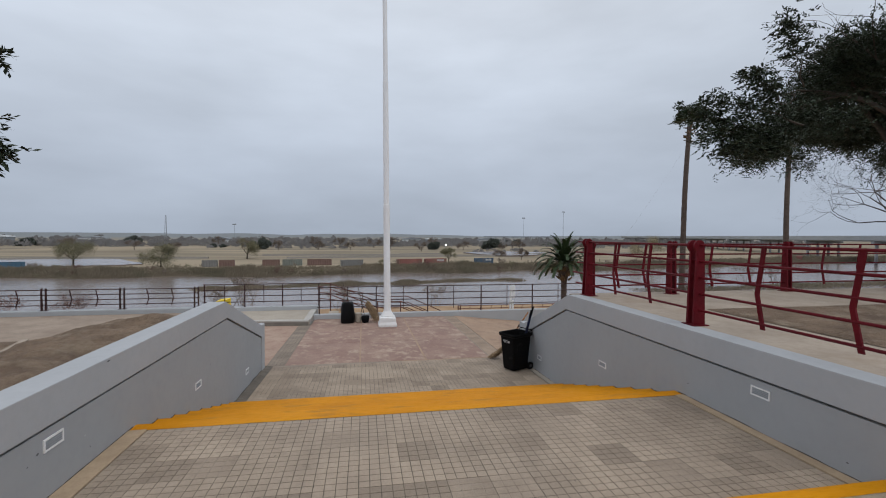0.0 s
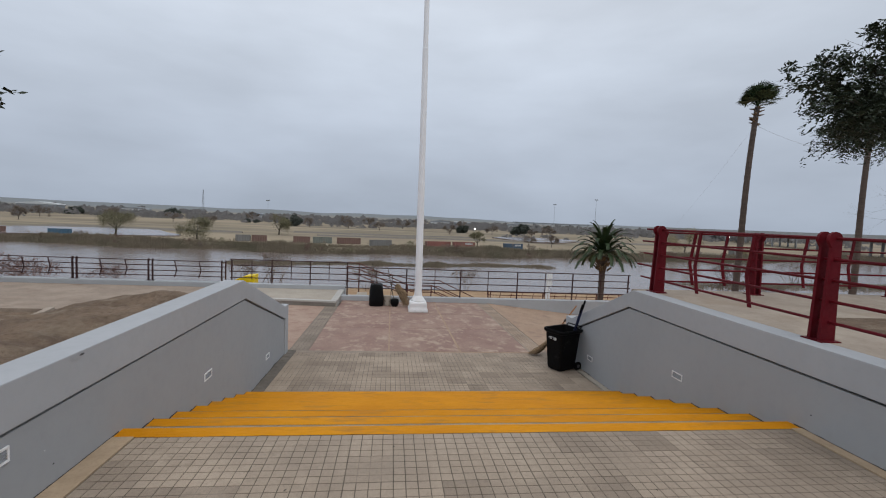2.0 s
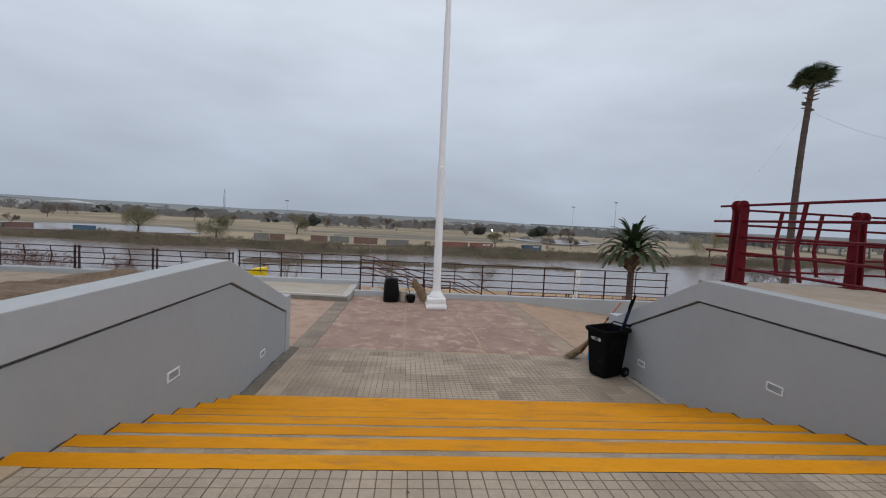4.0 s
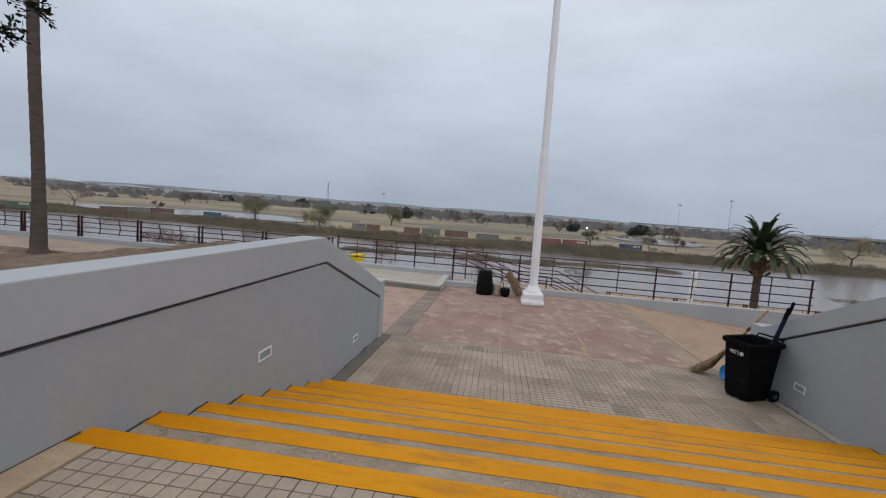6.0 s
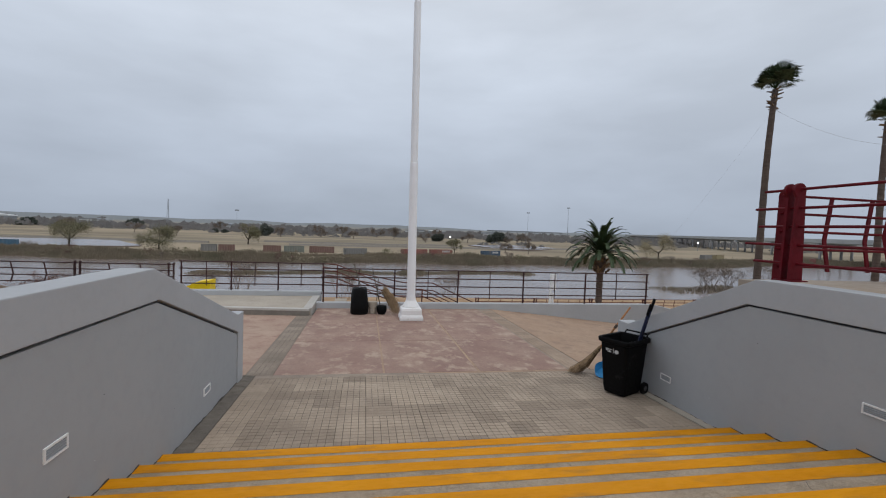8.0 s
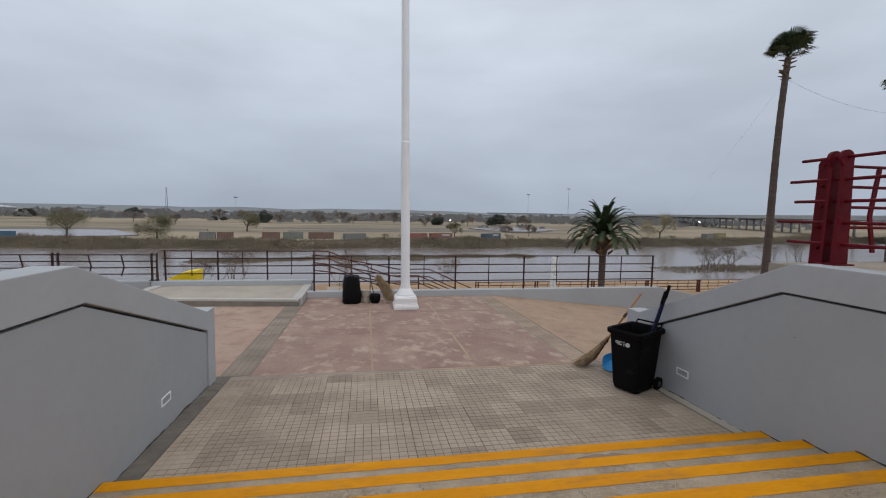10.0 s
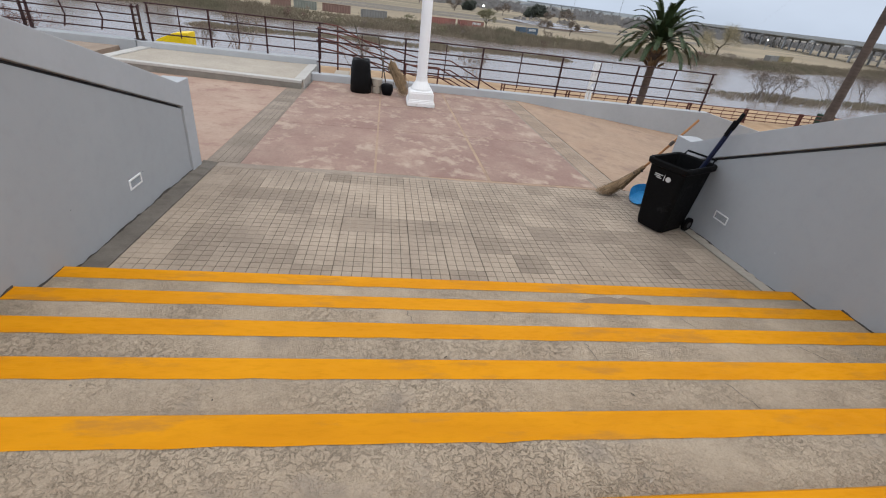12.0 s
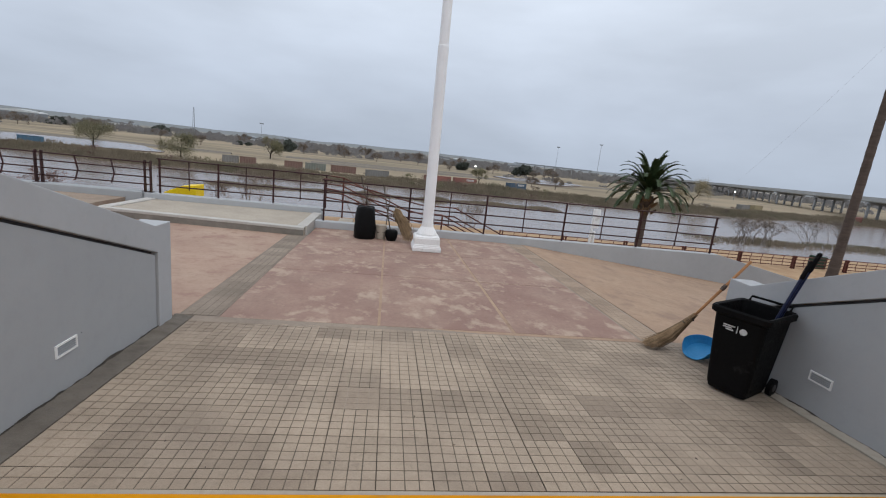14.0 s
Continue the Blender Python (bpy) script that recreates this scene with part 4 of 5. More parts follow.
tube(bm, [(0, 0, 0), (0, 0, 0.12), (0, 0, 0.26), (0, 0, 0.30)], [0.12, 0.17, 0.17, 0.14], 16)
part("pail", bm, M["black_plastic"], pot, smooth=True)
sheaf = thing("palm_broom", "bundle of dry straw leaning beside the flagpole", "broom")
bv, bf = [], []
for k in range(260):
    tip = Vector((rnd.gauss(0.62, 0.09), rnd.gauss(19.0, 0.08), low_z(19) + abs(rnd.gauss(0, 0.03))))
    head = Vector((rnd.gauss(0.22, 0.05), rnd.gauss(19.45, 0.05), rnd.gauss(-0.62, 0.08)))
    mid = head.lerp(tip, 0.5) + Vector((rnd.gauss(0.04, 0.05), rnd.gauss(0, 0.05), rnd.gauss(0.05, 0.04)))
    wv = Vector((0.005, 0.003, 0.002))
    i0 = len(bv)
    bv += [head - wv, head + wv, mid - wv, mid + wv, tip]
    bf += [(i0, i0 + 1, i0 + 3, i0 + 2), (i0 + 2, i0 + 3, i0 + 4)]
fast_mesh("straw", [tuple(v) for v in bv], bf, M["straw"], sheaf)["kind"] = "stuff"
for a, b in (((-0.45, 19.35, -0.9), (-0.85, 20.0, 0.25)), ((-0.05, 19.35, -1.2), (0.02, 19.9, -0.2)), ((0.1, 19.5, -1.2), (-0.2, 20.1, 0.1))):
    bm = B()
    st = thing("garden_stick", "thin dark wooden stick leaning on the railing", "stick")
    tube(bm, [a, b], 0.016, 6)
    part("shaft", bm, M["oak_bark"], st)

# ---- stairs and handrails going down to the shore ----
down = thing("shore_stairs", "concrete stairs down to the shore behind the low wall", "stairs")
down["kind"] = "structure"
for k in range(14):
    x0 = -1.6 + 0.42 * k + (1.1 if k > 5 else 0)
    bm = B()
    box(bm, x0, 20.75, -4.6, x0 + (1.55 if k == 5 else 0.45), 22.2, -1.35 - 0.17 * k, 0.01)
    part("step", bm, M["concrete"], down)
hand = thing("handrail", "dark red-brown sloping steel handrail of the shore stairs", "railing")
for off in (0.0, -0.28, -0.55):
    bm = B()
    tube(bm, [(-2.0, 22.25, 0.03 + off), (-1.55, 22.25, 0.0 + off), (0.75, 22.25, -0.95 + off), (1.9, 22.25, -0.95 + off), (4.6, 22.25, -2.15 + off)], 0.022, 8)
    part("rail", bm, M["rust_steel"], hand)
    bm = B()
    tube(bm, [(-2.0, 20.8, 0.03 + off), (-1.3, 20.8, -0.05 + off), (1.0, 20.8, -0.5 + off), (2.1, 20.8, -0.5 + off), (4.3, 20.8, -1.5 + off)], 0.02, 8)
    part("rail", bm, M["rust_steel"], hand)
for x, z in ((-1.55, 0.0), (0.75, -0.95), (1.9, -0.95), (4.6, -2.15)):
    bm = B()
    box(bm, x - 0.025, 22.225, z - 1.6, x + 0.025, 22.275, z)
    part("post", bm, M["rust_steel"], hand)

# ---- white frame and yellow wedge beyond the railing ----
frame_ob = thing("white_stand", "white painted wooden stand on the shore slope", "stand", (8.35, 24.0, -0.4))
zb = terrain_z(8.35, 24.0) + 0.4
for pts in ([(-0.12, 0, zb), (-0.05, 0, zb + 1.2), (0.0, 0, -0.35), (0.02, 0, 0.0)], [(0.28, 0, zb), (0.12, 0, zb + 1.3), (0.10, 0, -0.9)]):
    bm = B()
    tube(bm, pts, 0.06, 6)
    part("leg", bm, M["white"], frame_ob)
bm = B()
box(bm, -0.06, -0.03, -0.75, 0.24, 0.03, 0.02, 0.01)
part("panel", bm, M["white"], frame_ob)
wedge = thing("yellow_slide", "bright yellow painted wedge behind the river railing", "slide", (-6.9, 23.2, 0))
bm = B()
prism(bm, [(-0.62, -3.4), (0.40, -3.4), (0.40, -0.79), (-0.05, -0.84), (-0.62, -1.10)], "y", -0.35, 0.35, 0.02)
part("body", bm, M["bright_yellow"], wedge)
cage = thing("green_bin", "dark green litter bin by the shore railing", "litter bin", (36.6, 39.6, terrain_z(37, 40)))
bm = B()
box(bm, -0.5, -0.4, 0.0, 0.5, 0.4, 1.05, 0.05)
part("body", bm, M["green_paint"], cage)

# hairline cracks and a damp stain on the lower steps
rnd = random.Random(12)
for x0, k, ln, ang in ((2.25, 4, 0.34, 70), (3.35, 5, 0.30, 60), (3.1, 3, 0.36, 115), (1.55, 5, 0.22, 80), (-1.2, 2, 0.3, 100), (0.3, 6, 0.2, 75), (2.7, 6, 0.3, 65)):
    y1, z1 = flight[6 + k][0] - 0.19, flight[6 + k][1]
    bm, last = B(), None
    for i in range(9):
        u = i / 8
        px = x0 + math.cos(radians(ang)) * ln * u + rnd.gauss(0, 0.008)
        py = y1 - math.sin(radians(ang)) * ln * u * 0.9
        w_ = 0.0035 * (1 - 0.6 * u)
        cur = (bm.verts.new((px - w_, py, z1 + 0.0015)), bm.verts.new((px + w_, py, z1 + 0.0015)))
        if last:
            bm.faces.new((last[0], last[1], cur[1], cur[0]))
        last = cur
    part("crack", bm, M["grout"], stairs, "dark hairline crack")
s_y, s_z = flight[13][0] - 0.17, flight[13][1]
bm = B()
ring = [bm.verts.new((2.35 + (0.36 + 0.12 * noise.noise((k * 0.8, 2, 1))) * math.cos(2 * math.pi * k / 26), s_y - 0.13 + (0.09 + 0.03 * noise.noise((k * 0.9, 5, 1))) * math.sin(2 * math.pi * k / 26), s_z + 0.0012)) for k in range(26)]
bm.faces.new(ring)
part("damp_stain", bm, M["stain"], stairs, "brown damp stain")


# ---- trees ----
def leaf_cloud(rnd, centres, per, size, spread, flat=0.6):
    """Small pointed leaves scattered round many twig ends."""
    v, f = [], []
    for c in centres:
        for _ in range(per):
            p = Vector(c) + Vector((rnd.gauss(0, spread), rnd.gauss(0, spread), rnd.gauss(0, spread * flat)))
            u = Vector((rnd.gauss(0, 1), rnd.gauss(0, 1), rnd.gauss(0, 0.7))).normalized()
            w = u.cross(Vector((rnd.gauss(0, 1), rnd.gauss(0, 1), rnd.gauss(0, 1)))).normalized()
            s = size * rnd.uniform(0.6, 1.3)
            i = len(v)
            v += [p - u * s, p + w * s * 0.42, p + u * s, p - w * s * 0.42]
            f.append((i, i + 1, i + 2, i + 3))
    return [tuple(x) for x in v], f


def sprigs(rnd, ends, per, leaf, spread, centre, length=0.3, count=9):
    """Twig tips with narrow leaves set alternately along them, turned outwards from the middle of the crown."""
    v, f = [], []
    for c in ends:
        out = (Vector(c) - centre).normalized()
        for _ in range(per):
            p = Vector(c) + Vector((rnd.gauss(0, spread), rnd.gauss(0, spread), rnd.gauss(0, spread * 0.75)))
            d = (out * 0.7 + Vector((rnd.gauss(0, 0.6), rnd.gauss(0, 0.6), rnd.gauss(-0.08, 0.5)))).normalized()
            s1_ = d.cross(Vector((rnd.gauss(0, 0.4), rnd.gauss(0, 0.4), 1))).normalized()
            for k in range(count):
                q = p + d * length * k / count + Vector((0, 0, -0.05 * (k / count) ** 2))
                a_ = (d * rnd.uniform(0.5, 1.1) + s1_ * (1 if k % 2 else -1) * rnd.uniform(0.5, 1.0) + Vector((rnd.gauss(0, 0.25), rnd.gauss(0, 0.25), rnd.gauss(0, 0.3)))).normalized()
                w_ = a_.cross(Vector((rnd.gauss(0, 0.7), rnd.gauss(0, 0.7), 1))).normalized()
                s_ = leaf * rnd.uniform(0.7, 1.25)
                i = len(v)
                v += [q, q + a_ * s_ + w_ * s_ * 0.42, q + a_ * s_ * 2, q + a_ * s_ - w_ * s_ * 0.42]
                f.append((i, i + 1, i + 2, i + 3))
    return [tuple(x) for x in v], f


def grow(rnd, bm, p, d, length, r, depth, ends, spread=0.55, lift=0.08, sides=6, kids=(2, 3), shrink=0.74, stop=None):
    """A limb with a slight wander that splits into thinner ones; collects the twig ends."""
    pts, rad = [p.copy()], [r]
    q, dd = p.copy(), d.copy()
    for k in range(3):
        dd = (dd + Vector((rnd.gauss(0, 0.16), rnd.gauss(0, 0.16), rnd.gauss(lift, 0.12)))).normalized()
        q = q + dd * length / 3
        pts.append(q.copy())
        rad.append(r * (1 - 0.28 * (k + 1) / 3))
    tube(bm, pts, rad, max(3, sides), cap=False)
    if depth <= 3:
        ends.append(pts[2])
    if depth == 0:
        ends.append(q)
        return
    for _ in range(rnd.randint(*kids)):
        nd = (dd + Vector((rnd.gauss(0, spread), rnd.gauss(0, spread), rnd.gauss(0.0, spread * 0.75)))).normalized()
        grow(rnd, bm, q, nd, length * shrink * rnd.uniform(0.8, 1.15), rad[-1] * 0.68, depth - 1, ends, spread, lift, max(3, sides - 1), kids, shrink)


def big_tree(name, label, at, seed, height, limb, r, depth, leaf_mat, per, size, spread, bark, lean=(0, 0, 1), fork=4, lift=0.06, sp=0.6, keep=None, boughs=(), side=6.28, tip_per=7, tip_spread=0.13):
    """A trunk with splitting limbs and a crown of leafy sprigs; boughs are long single branches, in world places."""
    rnd = random.Random(seed)
    t = thing(name, label, "tree", at)
    o = Vector(at)
    bm, ends = B(), []
    tube(bm, [(0, 0, -0.3), (0.02, 0, 0.3), (0.05, 0.03, height * 0.6), (0.1, 0.0, height)], [r * 1.5, r * 1.15, r, r * 0.9], 10, cap=False)
    for k in range(fork):
        a = side * (k + rnd.random() * 0.5) / fork
        d = (Vector((math.cos(a), math.sin(a), rnd.uniform(0.25, 0.75))) + Vector(lean) * 0.3).normalized()
        grow(rnd, bm, Vector((0.1, 0, height * rnd.uniform(0.85, 1.0))), d, limb, r * 0.6, depth, ends, sp, lift)
    if keep:
        ends = [e for e in ends if keep(e + o)]
    tips = []
    for start, end, fill, drop_ in boughs:
        a_, b_ = Vector(start) - o, Vector(end) - o
        n_ = 12
        pts = [a_.lerp(b_, k / n_) + Vector((0.04 * math.sin(k * 1.9), 0.05 * math.sin(k * 1.3), 0.10 * math.sin(math.pi * k / n_) - drop_ * (k / n_) ** 3)) for k in range(n_ + 1)]
        ln = (b_ - a_).length
        tube(bm, pts, [0.008 * ln * (1 - 0.93 * k / n_) + 0.003 for k in range(n_ + 1)], 5, cap=False)
        for k in range(n_ + 1):
            if k / n_ >= 1 - fill:
                tips += [pts[k] + Vector((rnd.gauss(0, 0.05), rnd.gauss(0, 0.05), rnd.gauss(0, 0.05))) for _ in range(3)]
    part("trunk", bm, bark, t, smooth=True)
    if leaf_mat:
        mid = Vector((0, 0, height + limb * 0.6))
        v, f = sprigs(rnd, ends, per, size, spread, mid)
        v2, f2 = sprigs(rnd, tips, tip_per, size, tip_spread, mid, 0.2, 8)
        f += [tuple(i + len(v) for i in q) for q in f2]
        fast_mesh("crown", v + v2, f, leaf_mat, t)
    return t


def oak_edge(p):
    """The hanging rim of the oak's crown on the side of the stairs."""
    lo = 4.38 + 0.4 * max(0.0, min(1.0, 10.0 - p.x)) + 0.2 * math.sin(p.x * 1.7) + 0.05 * max(0, p.y - 8)
    rim = 8.5 + 0.62 * (p.y - 7.8) + (0.5 + 1.2 * (p.z - 5.3) if p.z > 5.3 else 0.5 * (5.3 - p.z) - 0.75 * max(0, 4.9 - p.z)) + 0.35 * math.sin(p.z * 3.1)
    return p.z > lo and p.x > rim


big_tree("oak_tree", "dark green evergreen oak with a dense drooping crown beside the terrace", (15.5, 8.7, TOP - 0.06), 11, 3.0, 2.15, 0.28, 5, M["oak_leaf"], 39, 0.044, 0.30, M["oak_bark"], fork=8, lift=0.04, keep=oak_edge, boughs=(
    ((9.2, 8.6, 4.6), (6.65, 7.95, 4.92), 0.9, 0.0), ((9.0, 8.5, 4.5), (6.9, 7.8, 4.55), 0.9, 0.1), ((9.4, 8.4, 5.3), (7.85, 7.7, 5.7), 0.75, 0.0), ((9.9, 8.4, 5.8), (8.6, 7.7, 6.8), 0.6, -0.1),
    ((9.7, 8.6, 4.6), (7.5, 7.8, 4.32), 0.9, 0.05), ((10.4, 9.0, 4.6), (8.8, 8.2, 4.3), 0.7, 0.05), ((9.8, 8.3, 4.9), (7.0, 7.9, 5.15), 0.8, 0.0), ((9.6, 8.6, 4.4), (7.6, 8.1, 4.3), 0.9, 0.1)))
big_tree("oak_tree", "dark green evergreen oak with long boughs overhanging the earth bank", (-13.0, 5.0, -1.3), 23, 4.2, 1.6, 0.22, 3, M["oak_leaf"], 12, 0.05, 0.3, M["oak_bark"], fork=6, lift=0.0, tip_per=5, tip_spread=0.06, boughs=(
    ((-11.5, 5.4, 4.9), (-4.66, 6.7, 3.64), 0.10, 0.12), ((-11.5, 5.4, 4.8), (-4.84, 6.75, 3.54), 0.09, 0.1), ((-11.5, 5.3, 5.0), (-4.9, 6.7, 3.86), 0.09, 0.05), ((-11.5, 5.3, 4.9), (-5.1, 6.7, 3.72), 0.08, 0.05), ((-11.5, 5.2, 5.2), (-4.78, 6.65, 4.78), 0.03, 0.0), ((-11.5, 5.2, 5.0), (-5.0, 6.6, 4.42), 0.02, 0.0), ((-12.5, 6.5, 4.4), (-6.15, 8.2, 3.78), 0.05, 0.1), ((-12.5, 6.5, 4.2), (-6.5, 8.2, 3.6), 0.03, 0.15)))
big_tree("bare_tree", "leafless grey tree with fine bare twigs behind the terrace", (31.6, 18.6, -3.0), 5, 4.8, 2.8, 0.16, 6, None, 0, 0, 0, M["grey_twig"], fork=4, lift=0.08, sp=0.65)


def fan_palm(at, height, lean, seed, r=0.23, label="tall slim fan palm with a small windblown crown", flare=0.5, taper=0.3):
    rnd = random.Random(seed)
    t = thing("fan_palm", label, "palm tree", at, group="fan palms by the river")
    bm, pts, rad = B(), [], []
    n = 44
    for k in range(n + 1):
        s = k / n
        pts.append((lean[0] * s ** 1.6 + 0.05 * math.sin(s * 6), lean[1] * s ** 1.6, height * s - 0.2))
        rad.append(r * (1.0 + flare * (1 - smooth(0, 0.05, s)) + 0.25 * (1 - smooth(0.03, 0.3, s))) * (1 - taper * s) * (1.0 + (0.035 if k % 2 else -0.02)))
    tube(bm, pts, rad, 14)
    part("trunk", bm, M["bark"], t, "ringed grey-brown trunk", smooth=True)
    top = Vector(pts[-1])
    bm = B()
    for k in range(16):
        a, z = rnd.uniform(0, 6.28), rnd.uniform(-0.9, 0.0)
        d = Vector((math.cos(a), math.sin(a), -0.2))
        tube(bm, [top + Vector((0, 0, z)) + d * r * 0.6, top + Vector((0, 0, z + 0.1)) + d * (r + 0.16)], [0.05, 0.02], 5)
    part("dry_collar", bm, M["dead_leaf"], t, "broken dry leaf stubs")
    for k in range(32):
        v, f = [], []
        a = rnd.uniform(0, 6.28)
        up = rnd.uniform(0.15, 2.6)
        d = Vector((math.cos(a) + 0.35, math.sin(a), up)).normalized()
        stem = rnd.uniform(0.4, 0.75)
        hub = top + d * stem + Vector((0, 0, 0.1))
        side = d.cross(Vector((0, 0, 1))).normalized()
        nrm = side.cross(d).normalized()
        i = len(v)
        v += [tuple(top - side * 0.02), tuple(top + side * 0.02), tuple(hub + side * 0.015), tuple(hub - side * 0.015)]
        f.append((i, i + 1, i + 2, i + 3))
        blades, ln = 19, rnd.uniform(0.42, 0.68)
        for b in range(blades):
            th = radians(-105 + 210 * b / (blades - 1))
            bd = (d * math.cos(th) + side * math.sin(th)).normalized()
            wdt = (side * math.cos(th) - d * math.sin(th)).normalized() * 0.035
            droop = Vector((0.14, 0, -0.06 - 0.2 * rnd.random())) * ln
            mid = hub + bd * ln * 0.62 + nrm * 0.04
            tip = hub + bd * ln + droop
            i = len(v)
            v += [tuple(hub), tuple(mid - wdt), tuple(tip), tuple(mid + wdt)]
            f.append((i, i + 1, i + 2, i + 3))
        fast_mesh("fan_leaf", v, f, M["palm_leaf"], t)
    return t, top


fan_palm((17.62, 22.0, -3.2), 12.0, (0.42, 0.0), 2, 0.17)
fan_palm((24.75, 22.2, -3.2), 11.2, (0.5, 0.3), 7, 0.17)
fan_palm((-17.6, 18.05, -1.3), 10.3, (-0.25, 0.1), 12, 0.215, "tall fan palm with a thick-footed brown trunk beside the earth bank", 0.95, 0.16)
cable = thing("cable", "thin dark cable strung between the two palms", "cable")
bm = B()
pa, pb, pc = Vector((18.0, 22.0, 7.7)), Vector((25.3, 22.3, 6.6)), Vector((12.6, 30.0, -4.8))
for a, b, sag in ((pa, pb, 0.35), (pa, pc, 0.8)):
    bm = B()
    tube(bm, [a.lerp(b, k / 14) - Vector((0, 0, sag * 4 * (k / 14) * (1 - k / 14))) for k in range(15)], 0.005 if b is pb else 0.002, 4)
    part("wire", bm, M["wire"], cable)

dp = thing("date_palm", "stout date palm with a full round crown of arching fronds", "palm tree", (15.4, 32.0, terrain_z(15.4, 32.0)))
hp = 4.6
bm = B()
tube(bm, [(0, 0, -0.3)] + [(0, 0, hp * k / 20) for k in range(1, 21)] + [(0, 0, hp + 0.35)], [0.30] + [0.205 + (0.018 if k % 2 else 0) + 0.17 * smooth(0.80, 0.98, k / 20) for k in range(1, 21)] + [0.34], 14)
part("trunk", bm, M["bark"], dp, "rough brown trunk", smooth=True)
bm = B()
rnd = random.Random(3)
for k in range(40):
    a, z = rnd.uniform(0, 6.28), rnd.uniform(-0.75, 0.15)
    d = Vector((math.cos(a), math.sin(a), 0.9))
    o = Vector((math.cos(a) * 0.36, math.sin(a) * 0.36, hp + z))
    tube(bm, [o, o + d * 0.28], [0.07, 0.035], 5)
part("boot_collar", bm, M["dead_leaf"], dp)
for k in range(62):
    v, f = [], []
    a = 2.399963 * k
    el = 1.45 - 1.38 * (k / 61) ** 0.9
    d = Vector((math.cos(a) * math.cos(el), math.sin(a) * math.cos(el), math.sin(el)))
    ln = rnd.uniform(2.2, 2.6)
    p, dd, seg = Vector((0, 0, hp + 0.42)) + d * 0.2, d.copy(), 20
    side = d.cross(Vector((0, 0, 1))).normalized()
    for s in range(seg):
        q = p + dd * ln / seg
        up = side.cross(dd).normalized()
        i = len(v)
        wv = side * 0.022 * (1 - 0.6 * s / seg)
        v += [tuple(p - wv), tuple(p + wv), tuple(q + wv), tuple(q - wv)]
        f.append((i, i + 1, i + 2, i + 3))
        if s > 1:
            u = (s + 1) / (seg + 1)
            ll = 0.08 + 0.24 * math.sin(math.pi * min(1.0, 0.12 + 0.80 * u)) ** 0.8
            for half_ in (0, 0.2, 0.4, 0.6, 0.8):
                o = p.lerp(q, half_)
                for sg in (-1, 1):
                    tip = o + (side * sg * 0.8 + dd * 0.9 + up * rnd.uniform(0.05, 0.3)).normalized() * ll * rnd.uniform(0.85, 1.1)
                    w2 = dd * 0.046
                    i = len(v)
                    v += [tuple(o - w2), tuple(o + w2), tuple(tip)]
                    f.append((i, i + 1, i + 2))
        p = q
        dd = (dd + Vector((0, 0, -0.030 - 0.165 * (s / seg) ** 1.3))).normalized()
    fast_mesh("frond", v, f, M["date_leaf"], dp)


# ---- across the river ----
def field_tree(name, label, x, y, h, w, leaf, seed, per=8, size=0.28, z=None, depth=3, group="", sp=0.5, trunk=0.25, fluff=0.055, droop=0.0):
    rnd = random.Random(seed)
    t = thing(name, label, "tree", (x, y, terrain_z(x, y) if z is None else z), group=group)
    bm, ends = B(), []
    tube(bm, [(0, 0, -0.3), (0.1, 0, h * trunk)], [h * 0.035, h * 0.025], 6, cap=False)
    for k in range(4):
        a = 2 * math.pi * (k + rnd.random() * 0.6) / 4
        grow(rnd, bm, Vector((0.1, 0, h * trunk)), Vector((math.cos(a) * w / h, math.sin(a) * w / h, 0.8)).normalized(), h * 0.27, h * 0.017, depth, ends, sp, 0.03, 4)
    part("trunk", bm, M["oak_bark"] if leaf in (M["willow_leaf"], M["dark_leaf"], M["yellow_leaf"]) else leaf, t)
    if per:
        v, f = leaf_cloud(rnd, ends, per, size, h * fluff, 0.9)
        if droop:
            hang = [(p[0] * 1.03, p[1] * 1.03, p[2] - h * droop * rnd.uniform(0.05, 0.42)) for p in ends if math.hypot(p[0], p[1]) > w * 0.16]
            v2, f2 = leaf_cloud(rnd, hang, per // 2, size * 0.9, h * fluff * 0.7, 1.6)
            f += [tuple(i + len(v) for i in q) for q in f2]
            v += v2
        fast_mesh("crown", v, f, leaf, t)
    return t


WILLOW = "pale yellow-green spreading tree on the far bank"
DARK = "dark round evergreen tree in the dry field"
for k, (x, y, h, w) in enumerate(((-85, 149, 8.6, 7.4), (-58, 141, 7.8, 8.6), (-45, 185, 8.4, 5.6))):
    field_tree("willow_tree", WILLOW, x, y, h, w, M["willow_leaf"], 30 + k, 40, 0.14, fluff=0.075, trunk=0.2, group="trees on the far bank", sp=0.6, droop=0.55)
field_tree("yellow_tree", "small yellow-leaved tree on the far bank", 29, 150, 5.8, 4, M["willow_leaf"], 41, 40, 0.11)
field_tree("yellow_tree", "bright yellow-leaved tree by the bridge", 111, 158, 9.5, 9, M["yellow_leaf"], 42, 70, 0.13, fluff=0.08, droop=0.4)
field_tree("bare_tree", "grey leafless tree on the far bank", -140, 134, 9.0, 10, M["twig"], 43, 10, 0.12, depth=4, fluff=0.07)
